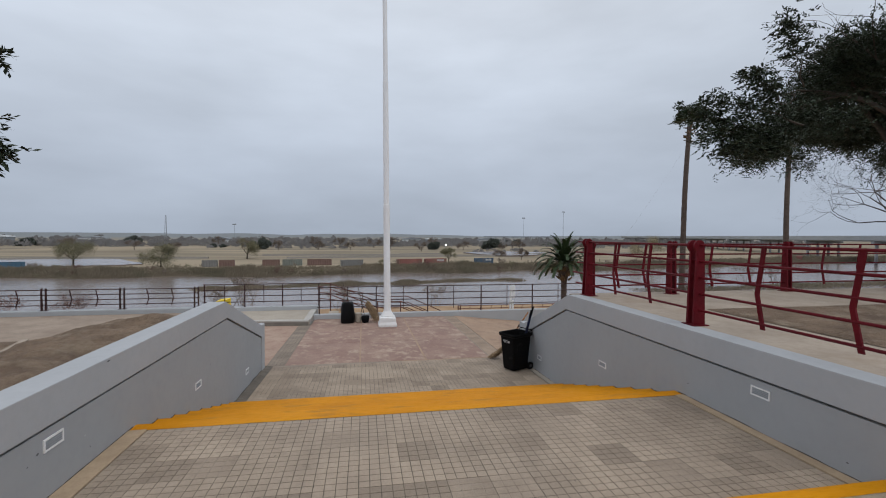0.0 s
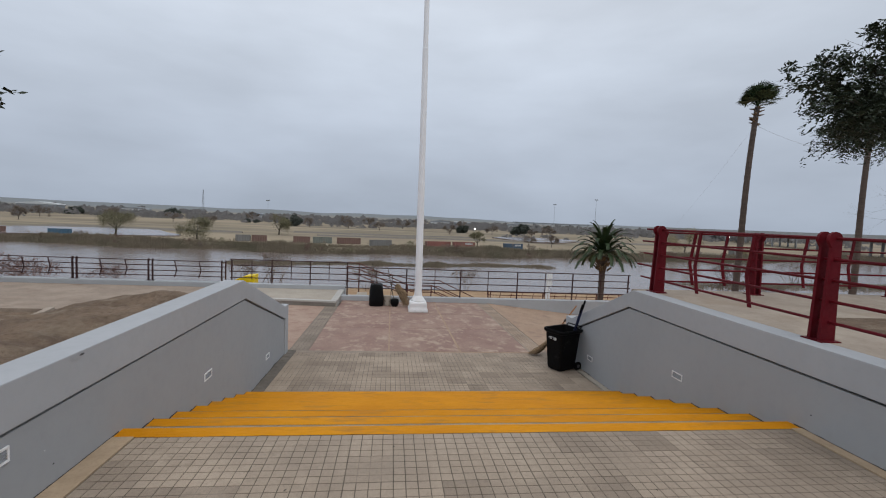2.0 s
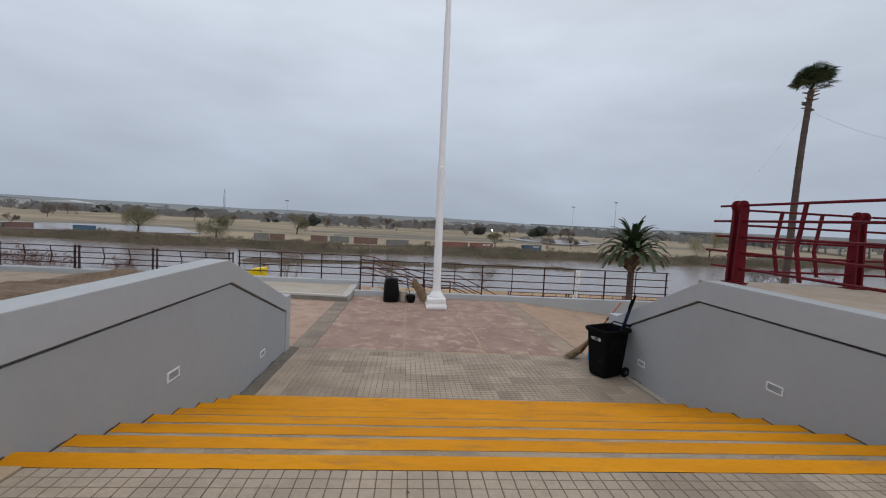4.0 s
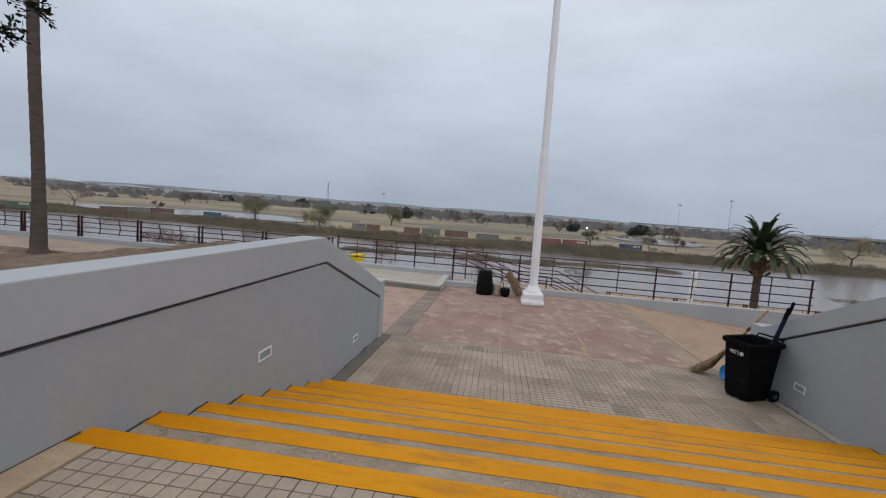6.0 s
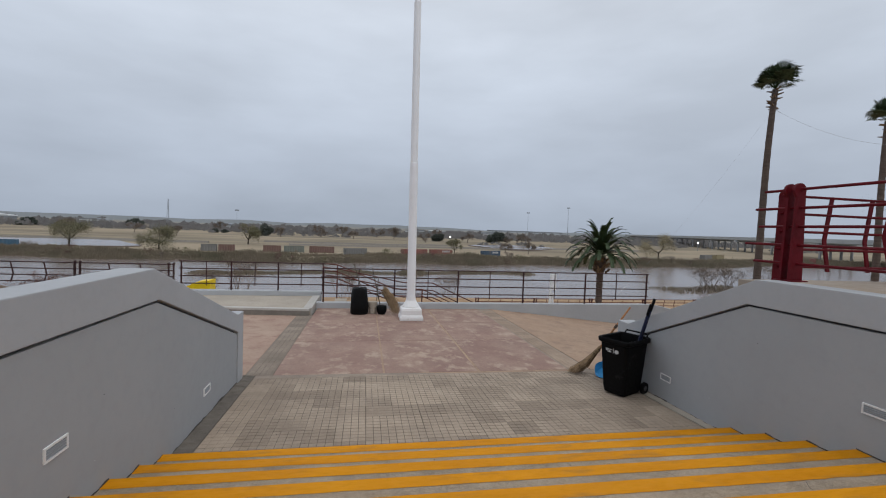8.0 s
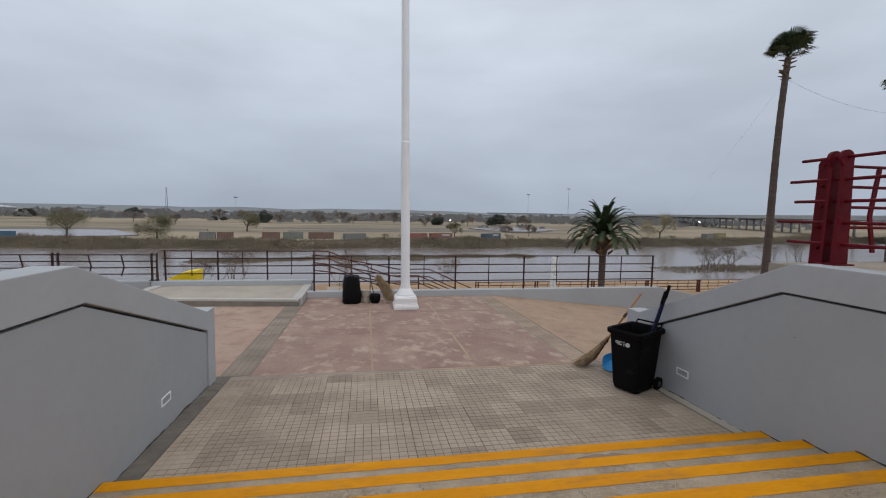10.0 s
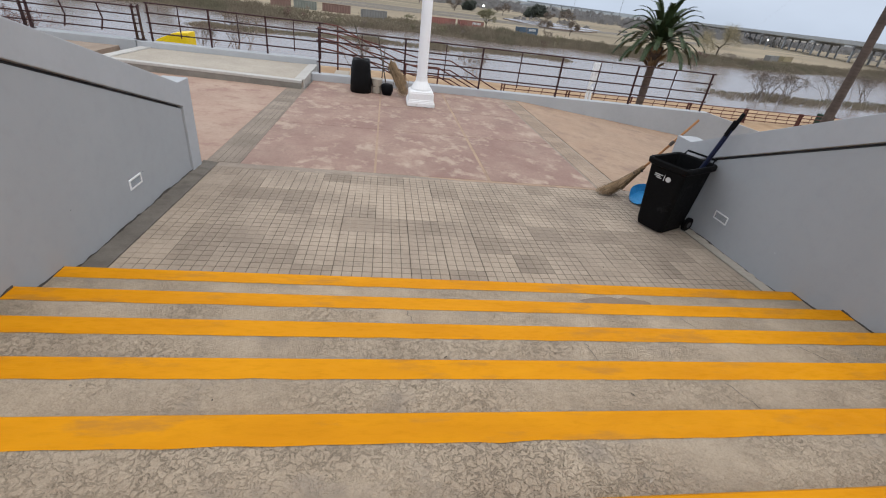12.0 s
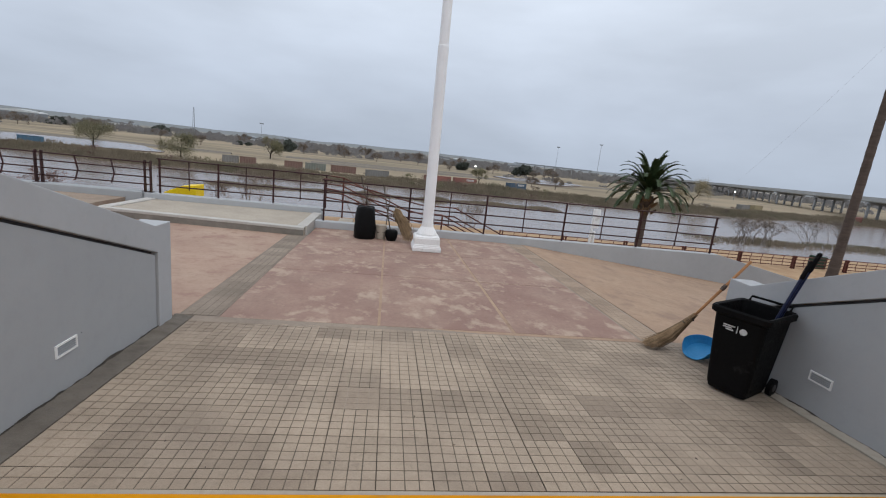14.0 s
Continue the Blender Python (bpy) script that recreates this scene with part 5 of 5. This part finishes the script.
for k, (x, y, h) in enumerate(((-29, 302, 7), (-179, 237, 7), (55, 175, 4.5), (-100, 262, 6), (20, 330, 9), (118, 330, 8), (-130, 158, 4), (62, 168, 5), (-18, 350, 9), (8, 345, 9), (-152, 262, 8), (-138, 300, 7), (-83, 330, 8), (-52, 290, 7), (-8, 286, 6), (34, 262, 6.5), (66, 290, 7), (84, 262, 6), (104, 285, 7), (-215, 300, 8), (132, 250, 6), (-40, 380, 9), (60, 380, 9), (-120, 400, 9))):
    field_tree("bare_tree", "grey leafless tree in the dry field", x, y, h, h, M["twig"], 50 + k, 14, h * 0.03, group="bare trees in the field")
for k, (x, y, h) in enumerate(((-67, 308, 10), (-203, 438, 11), (-108, 350, 4), (-102, 350, 3.6), (49, 304, 7.5), (92, 310, 10), (-260, 400, 9), (150, 420, 8))):
    field_tree("evergreen_tree", DARK, x, y, h, h * 1.25, M["dark_leaf"], 70 + k, 60, h * 0.05, group="evergreens in the field", trunk=0.06, sp=0.62, fluff=0.07)


def container(x, y, length, key, rz=15.0, mark=False):
    t = thing("shipping_container", f"weathered {key.replace('c_', '')} steel shipping container on the far bank", "container", (x, y, terrain_z(x, y) - 0.05), rz, "containers along the far bank")
    w, h, length = 1.0, 2.05, length * 0.88
    prof, n = [], max(10, int(length / 0.35))
    bm = B()
    for k in range(n + 1):
        prof.append((-length / 2 + length * k / n, -w + (0.05 if k % 2 else 0.0)))
    prism(bm, prof + [(length / 2, w), (-length / 2, w)], "z", 0.12, h - 0.08)
    part("body", bm, M[key], t)
    bm = B()
    for xx in (-length / 2, length / 2 - 0.16):
        box(bm, xx, -w - 0.03, 0, xx + 0.16, -w + 0.12, h)
    for zz in (0.0, h - 0.14):
        box(bm, -length / 2, -w - 0.02, zz, length / 2, -w + 0.1, zz + 0.14)
    part("frame", bm, M[key], t)
    if mark:
        bm = B()
        for k in range(6):
            x0 = length * (0.02 + 0.06 * k)
            box(bm, x0, -w - 0.06, 1.15, x0 + length * 0.042, -w - 0.03, 1.75)
        part("printed_mark", bm, M["print_white"], t, "white painted lettering")


for row in ((-92, 136, 5.4, "c_blue", 12), (-45, 142, 4.6, "c_grey", 10), (-40.4, 142.6, 4.8, "c_rust", 10), (-28, 144, 5.6, "c_rust", 5), (-21.8, 144.8, 6.6, "c_teal", 5), (-13.6, 145, 8.4, "c_rust", 3), (-3.4, 138, 7.4, "c_grey", 20), (14.6, 141.5, 9.2, "c_red", 18), (23.4, 144, 8.2, "c_red", 14), (40.6, 146.5, 7.6, "c_navy", 20), (-120, 128, 7.4, "c_rust", 55), (-116.2, 133.6, 7.4, "c_grey", 55), (-112.4, 139.2, 7.4, "c_rust", 55), (-148, 124, 8.2, "c_green", 20), (137, 164, 8, "c_grey", 28), (147, 169, 9, "c_ochre", 28), (188, 163, 8, "c_red", 40)):
    container(*row[:4], rz=row[4], mark=row[3] in ("c_green", "c_navy") or row[0] == 23.4)

# reeds on the far bank, the islands and the near shore
rnd = random.Random(17)
v, f = [], []


def reed(x, y, h, w):
    z = terrain_z(x, y)
    if z < -9.2:
        return
    for _ in range(5):
        a = rnd.uniform(0, 3.14)
        dx, dy = math.cos(a) * w, math.sin(a) * w * 0.5
        ox, oy = rnd.gauss(0, w), rnd.gauss(0, w)
        lx, ly = rnd.gauss(0, h * 0.28), rnd.gauss(0, h * 0.2)
        hh = h * rnd.uniform(0.35, 1.15)
        i = len(v)
        v.extend([(x + ox - dx, y + oy - dy, z - 0.1), (x + ox + dx, y + oy + dy, z - 0.1), (x + ox + lx + dx * 0.9, y + oy + ly, z + hh * 0.9), (x + ox + lx - dx * 0.6, y + oy + ly, z + hh)])
        f.append((i, i + 1, i + 2, i + 3))


for k in range(46000):
    x = rnd.uniform(-170, 260)
    y = far_shore(x) + abs(rnd.gauss(0, 6.5)) - 0.8
    n_ = noise.noise((x * 0.05, y * 0.1, 4)) + 0.5 * noise.noise((x * 0.21, y * 0.3, 8))
    reed(x, y, 0.45 + 1.25 * max(0, n_ + 0.18 + rnd.gauss(0, 0.10)), 0.05)
for k in range(8000):
    x = rnd.uniform(-40, 46)
    reed(x, 100 + 0.15 * x + rnd.gauss(0, 3.2), 0.3 + 0.8 * max(0, noise.noise((x * 0.15, 0, 9)) + 0.1), 0.04)
for k in range(4200):
    x = rnd.uniform(52, 150)
    reed(x, 80 + 0.1 * (x - 70) + rnd.gauss(0, 4.0), 0.4 + 0.8 * max(0, noise.noise((x * 0.12, 3, 9)) + 0.2), 0.04)
tagged(fast_mesh("reeds", v, f, M["reed"]), "dry brown reeds and scrub along the river banks", "reeds", kind="stuff")


def shrub(name, label, x, y, h, m, seed, n=9, z=None):
    rnd_ = random.Random(seed)
    t = thing(name, label, "shrub", (x, y, terrain_z(x, y) if z is None else z), group="bare shrubs on the shores")
    bm, ends = B(), []
    for k in range(n):
        a = rnd_.uniform(0, 6.28)
        grow(rnd_, bm, Vector((rnd_.gauss(0, h * 0.15), rnd_.gauss(0, h * 0.1), -0.1)), Vector((math.cos(a) * 0.5, math.sin(a) * 0.5, 1)).normalized(), h * 0.34, h * 0.012, 3, ends, 0.4, 0.12, 3)
    part("stem", bm, m, t)
    v_, f_ = leaf_cloud(rnd_, ends, 3, h * 0.022, h * 0.05)
    fast_mesh("spray", v_, f_, m, t)["kind"] = "stuff"


SH = "leafless grey-brown shrub on the river shore"
for k, (x, y, h) in enumerate(((-11.5, 46, 3.6), (-14.5, 47, 2.8), (-2.0, 44, 2.6), (7.5, 46, 2.6), (62, 77, 5.2), (66, 78, 5.6), (70, 80, 5.0), (84, 84, 5.5), (92, 86, 6), (33, 57, 1.9))):
    shrub("bare_shrub", SH, x, y, h, M["twig"], 90 + k, 7)
for k, (x, y, h) in enumerate(((-26, 37, 3.2), (-29, 38, 3.4), (-22.5, 39, 2.8))):
    shrub("red_shrub", "reddish-brown leafless shrub below the river railing", x, y, h, M["red_twig"], 110 + k, 9)

scrub = random.Random(61)
for k in range(60):
    x = scrub.uniform(-95, 130)
    shrub("bank_shrub", "olive-brown leafless scrub bush on the far bank", x, far_shore(x) + scrub.uniform(1, 8), scrub.uniform(1.3, 3.0), (M["twig"], M["red_twig"], M["willow_leaf"], M["reed"])[k % 4], 200 + k, 7)

# far woods and hedges: low clumps along the horizon
v, f = [], []


def clump(x, y, h, w):
    """A few lumpy rounded crowns side by side with loose leafy edges."""
    z = terrain_z(x, y) - 0.4
    for _ in range(rnd.randint(2, 4)):
        cx, cy, hh, ww = x + rnd.gauss(0, w * 0.4), y + rnd.gauss(0, w * 0.2), h * rnd.uniform(0.55, 1.0), h * rnd.uniform(0.5, 0.95)
        for _k in range(46):
            p_, t_, r_ = rnd.uniform(0, 6.28), rnd.uniform(0.0, 1.5), rnd.uniform(0.55, 1.05)
            px, py, pz = cx + ww * r_ * math.cos(t_) * math.cos(p_), cy + ww * r_ * math.cos(t_) * math.sin(p_), z + hh * (0.12 + 0.9 * r_ * math.sin(t_))
            s, g = h * rnd.uniform(0.07, 0.15), rnd.uniform(-0.5, 0.5)
            i = len(v)
            v.extend([(px - s, py + g * s, pz - s * 0.5), (px + s * 0.5, py - g * s, pz - s * 0.8), (px + s, py - g * s, pz + s * 0.4), (px - s * 0.3, py + g * s, pz + s * 0.9)])
            f.append((i, i + 1, i + 2, i + 3))


for k in range(1300):
    y = rnd.choice((rnd.uniform(380, 480), rnd.uniform(480, 760), rnd.uniform(620, 1000)))
    x = rnd.uniform(-1.25, 1.25) * y
    if noise.noise((x * 0.006, y * 0.006, 6)) > -0.05:
        clump(x, y, rnd.uniform(3, 6.5) * (0.8 + y / 1600), rnd.uniform(8, 20))
for k in range(260):
    y = rnd.uniform(250, 380)
    x = rnd.uniform(-1.2, 1.2) * y
    if noise.noise((x * 0.01, y * 0.01, 2)) > 0.25:
        clump(x, y, rnd.uniform(1.5, 4), rnd.uniform(3, 8))
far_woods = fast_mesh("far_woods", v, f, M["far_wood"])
tagged(far_woods, "grey-brown woods along the horizon, haze mixed into their colour", "woods", kind="stuff")

# dark cart tracks and drainage lines across the field
for x0, y0, x1, y1, w in ((-30, 185, 62, 205, 0.6), (-45, 212, 40, 222, 0.6), (70, 215, 160, 235, 0.7), (-132, 158, -128, 190, 0.8), (-128, 191, -60, 189, 0.7)):
    n_ = 24
    bm = B()
    d = Vector((x1 - x0, y1 - y0, 0))
    nrm = Vector((-d.y, d.x, 0)).normalized() * w
    row0 = None
    for k in range(n_ + 1):
        p = Vector((x0, y0, 0)) + d * k / n_ + nrm * 1.5 * math.sin(k * 0.7)
        z = terrain_z(p.x, p.y)
        a, c, b = (bm.verts.new((p.x - nrm.x, p.y - nrm.y, z + 0.02)), bm.verts.new((p.x, p.y, z + 0.75)), bm.verts.new((p.x + nrm.x, p.y + nrm.y, z + 0.02)))
        if row0:
            bm.faces.new((row0[0], a, c, row0[1]))
            bm.faces.new((row0[1], c, b, row0[2]))
        row0 = (a, c, b)
    tagged(part("bank", bm, M["gutter"]), "low dark earth bank across the dry field", "earth bank", kind="structure")

# ---- bridge ----
bridge = thing("road_bridge", "long grey concrete road bridge on rows of columns", "bridge", (236, 192, 0), math.degrees(math.atan2(205, 83)))
bm = B()
prism(bm, [(-8, 1.4), (-7.4, 0.9), (7.4, 0.9), (8, 1.4), (8, 3.4), (7.7, 3.4), (7.7, 2.4), (-7.7, 2.4), (-7.7, 3.4), (-8, 3.4)], "x", -170, 520)
part("deck", bm, M["bridge"], bridge)
for k in range(-3, 11):
    s = 48 * k
    bm = B()
    box(bm, s - 1.0, -8.5, -0.3, s + 1.0, 8.5, 0.92, 0.1)
    part("cap_beam", bm, M["bridge_dark"], bridge)
    for c in (-7, -2.4, 2.4, 7):
        bm = B()
        tube(bm, [(s, c, -10.0), (s, c, -0.28)], 0.62, 10)
        part("column", bm, M["bridge_dark"], bridge, smooth=True)

# ---- masts and far buildings ----
for x, y, h, r in ((284, 599, 45, 0.34), (228, 610, 36, 0.22), (-150, 560, 22, 0.2)):
    m_ = thing("light_mast", "tall thin light mast on the horizon", "light mast", (x, y, terrain_z(x, y)), group="masts on the horizon")
    bm = B()
    tube(bm, [(0, 0, 0), (0, 0, h)], [r, r * 0.5], 6)
    part("pole", bm, M["far_grey"], m_)
    bm = B()
    box(bm, -2.2, -0.4, h - 0.8, 2.2, 0.4, h + 0.5, 0.05)
    part("lamp_head", bm, M["far_grey"], m_)
tw = thing("radio_tower", "thin lattice radio tower on the horizon", "radio tower", (-240, 600, terrain_z(-240, 600)))
for sx, sy in ((-1, -1), (1, -1), (0, 1)):
    bm = B()
    tube(bm, [(sx * 1.6, sy * 1.6, 0), (sx * 0.4, sy * 0.4, 33)], 0.22, 4)
    part("leg", bm, M["far_grey"], tw)
for k in range(9):
    z = 3.4 * k + 1
    s = 1.6 - 1.2 * z / 33
    bm = B()
    tube(bm, [(-s, -s, z), (s, -s, z + 1.7), (0, s, z + 3.2), (-s, -s, z + 3.4)], 0.12, 4)
    part("brace", bm, M["far_grey"], tw)


def hall(x, y, w, d, h, roof, label, rz=0.0, mat_="far_grey", z=None):
    t = thing("far_building", label, "building", (x, y, terrain_z(x, y) if z is None else z), rz, "buildings on the horizon")
    bm = B()
    box(bm, -w / 2, -d / 2, 0, w / 2, d / 2, h)
    part("wall", bm, M[mat_], t)
    bm = B()
    prism(bm, [(-w / 2 - 0.6, h), (w / 2 + 0.6, h), (w / 2, h + roof * 0.4), (0, h + roof), (-w / 2, h + roof * 0.4)], "y", -d / 2 - 0.6, d / 2 + 0.6)
    part("roof", bm, M["far_white" if mat_ == "far_grey" else "far_grey"], t)
    for k in range(max(2, int(w / 7))):
        bm = B()
        x0 = -w / 2 + (k + 0.3) * w / max(2, int(w / 7))
        box(bm, x0, -d / 2 - 0.12, h * 0.3, x0 + 2.4, -d / 2 + 0.05, h * 0.75)
        part("window", bm, M["bridge_dark"], t)


B_LABEL = "pale low building among trees on the horizon"
for k, (x, y, w, h, roof, m_) in enumerate(((150, 520, 26, 5, 3, "far_white"), (-400, 560, 40, 6, 3, "far_grey"), (-330, 620, 30, 5, 2, "far_white"), (-480, 520, 55, 7, 2, "far_grey"), (-520, 610, 60, 8, 2, "far_white"), (60, 560, 24, 5, 2, "far_white"), (95, 600, 20, 5, 2, "far_grey"), (-150, 520, 18, 4, 3, "far_white"), (-620, 560, 70, 8, 3, "far_grey"), (-450, 460, 30, 5, 2, "far_white"))):
    hall(x, y, w, 14, h, roof, B_LABEL, (k * 13) % 20 - 10, m_)
cano = thing("long_canopy", "long flat grey roof on columns on the horizon", "building", (205, 560, terrain_z(205, 560)), -8)
bm = B()
box(bm, -48, -10, 8.2, 48, 10, 9.6, 0.1)
part("roof", bm, M["far_grey"], cano)
for k in range(9):
    bm = B()
    box(bm, -46 + 11.4 * k, -9, 0, -45 + 11.4 * k, -8, 8.3)
    part("column", bm, M["bridge_dark"], cano)

# a bright headlight across the field and one on the bridge road, glowing bulbs on added poles
lamp_mat = bpy.data.materials.new("lit_lamp")
lamp_mat.use_nodes = True
lb = lamp_mat.node_tree.nodes["Principled BSDF"]
lb.inputs["Emission Color"].default_value, lb.inputs["Emission Strength"].default_value = (1.0, 0.97, 0.9, 1), 9.0
for x, y, z, r in ((47, 252, -3.2, 0.36), (213, 260, -2.0, 0.36)):
    t = thing("headlight", "bright white headlight shining across the field", "lamp", (x, y, terrain_z(x, y)))
    top = z - terrain_z(x, y)
    bm = B()
    tube(bm, [(0, 0, 0), (0, 0, top)], 0.12, 6)
    part("pole", bm, M["far_grey"], t)
    bm = B()
    tube(bm, [(0, -0.3, top + r), (0, -0.2, top + r), (0, 0.2, top + r), (0, 0.3, top + r)], [r * 0.7, r, r, r * 0.6], 12)
    part("bulb", bm, lamp_mat, t, "glowing lamp")


# ---- paving tiles, last ----
def tile_mesh(name, nx_, ny_, face="tile", groove="groove_dust", cut=0.004):
    """A cement tile of 10 cm squares with shallow grooves between them."""
    s, g, h = TILE / 4, 0.0042, 0.012
    v, f, mi = [], [], []
    wx, wy = s * nx_ / 2 - 0.0032, s * ny_ / 2 - 0.0032

    def quad(pts, m):
        i = len(v)
        v.extend(pts)
        f.append((i, i + 1, i + 2, i + 3))
        mi.append(m)

    quad([(-wx, -wy, h - cut), (wx, -wy, h - cut), (wx, wy, h - cut), (-wx, wy, h - cut)], 1)
    for i in range(nx_):
        for j in range(ny_):
            x0, y0 = -s * nx_ / 2 + i * s + g, -s * ny_ / 2 + j * s + g
            x1, y1 = x0 + s - 2 * g, y0 + s - 2 * g
            x0, x1, y0, y1 = max(x0, -wx), min(x1, wx), max(y0, -wy), min(y1, wy)
            quad([(x0, y0, h), (x1, y0, h), (x1, y1, h), (x0, y1, h)], 0)
            for a, b in (((x0, y0), (x1, y0)), ((x1, y1), (x0, y1)), ((x0, y1), (x0, y0)), ((x1, y0), (x1, y1))):
                quad([(*a, h - cut), (*b, h - cut), (*b, h), (*a, h)], 0)
    me = bpy.data.meshes.new(name)
    me.from_pydata(v, [], f)
    me.materials.append(M[face])
    me.materials.append(M[groove])
    me.polygons.foreach_set("material_index", mi)
    me.update()
    return me


MESHES = {(n_, f_): tile_mesh("tile", 4, n_, f_) for n_ in (4, 2) for f_ in ("tile", "tile_dark")}
WORN = {f_: tile_mesh("tile_worn", 4, 4, f_, "tile_dark" if f_ == "tile" else "strip_tile", 0.0022) for f_ in ("tile", "tile_dark")}
STRIP_TAN = tile_mesh("strip_tile", 4, 4, "strip_tan", "strip_tile", 0.0018)
STRIP = tile_mesh("strip_tile", 4, 4, "strip_tile", "groove_dust", 0.0018)
rnd = random.Random(9)
slope = -math.degrees(math.atan(0.034))


def lay(me, x, y, z, rx, parent):
    ob = new("tile", me)
    ob.parent = parent
    ob.matrix_basis = pose(x + rnd.uniform(-0.0015, 0.0015), y, z - 0.012 + rnd.uniform(-0.0006, 0.0006), rx + rnd.uniform(-0.05, 0.05), rnd.uniform(-0.05, 0.05), 0) @ Matrix.Rotation(rnd.choice((0, math.pi)), 4, "Z")
    return ob


def pick(rows, dark, worn):
    face = "tile_dark" if rnd.random() < dark else "tile"
    return WORN[face] if rows == 4 and rnd.random() < worn else MESHES[(rows, face)]


for i in range(17):
    x = -2.2 + TILE * i
    worn = 0.02 + 0.65 * smooth(1.6, 3.4, x) + 0.25 * smooth(-1.7, -2.2, x)
    lay(pick(2, 0.12, 0), x, 9.567, low_z(9.567), slope, floor)
    for j in range(7):
        y = 9.867 + TILE * j
        lay(pick(4, 0.17 + 0.2 * smooth(2.0, 3.8, x), worn), x, y, low_z(y), slope, floor)
for j in range(16):
    y = 12.82 + 0.402 * j
    if y < 18.8:
        lay(STRIP, -2.35, y, low_z(y), -1.2, floor)
for j in range(18):
    y = 12.82 + 0.402 * j
    lay(STRIP_TAN, 4.0, y, low_z(y), -1.2, floor)
for i in range(17):
    for j in range(-1, 6):
        x = -2.2 + TILE * i
        lay(pick(4, 0.20 + 0.45 * smooth(1.2, 3.6, x), 0.06 + 0.12 * smooth(1.5, 3.8, x)), x, 3.20 + TILE * j, LAND, 0, stairs)

# scraps of dry leaf and grit on the paving
bits, bv, bf = random.Random(31), [], []
for k in range(130):
    if k % 2:
        x, y = bits.uniform(-2.3, 4.3), bits.uniform(9.6, 12.3)
        z = low_z(y)
    else:
        x, y = bits.uniform(-2.4, 4.3), bits.uniform(3.1, 5.3)
        z = LAND
    if k % 5 == 0:
        q = bits.randint(1, 6)
        x, y, z = bits.uniform(-2.4, 4.3), NOSES[q] - bits.uniform(0.2, 0.44), LAND - RISE * q
    a, r = bits.uniform(0, 6.28), bits.uniform(0.004, 0.013)
    i = len(bv)
    for u, v_, h_ in ((1.6, 0, 0.003), (0, 0.6, 0.006), (-1.4, 0.1, 0.003), (0, -0.7, 0.004)):
        bv.append((x + r * (u * math.cos(a) - v_ * math.sin(a)), y + r * (u * math.sin(a) + v_ * math.cos(a)), z + h_))
    bf.append((i, i + 1, i + 2, i + 3))
tagged(fast_mesh("leaf_litter", bv, bf, M["scrap"]), "scraps of dry leaf and grit on the paving", "litter", kind="stuff")
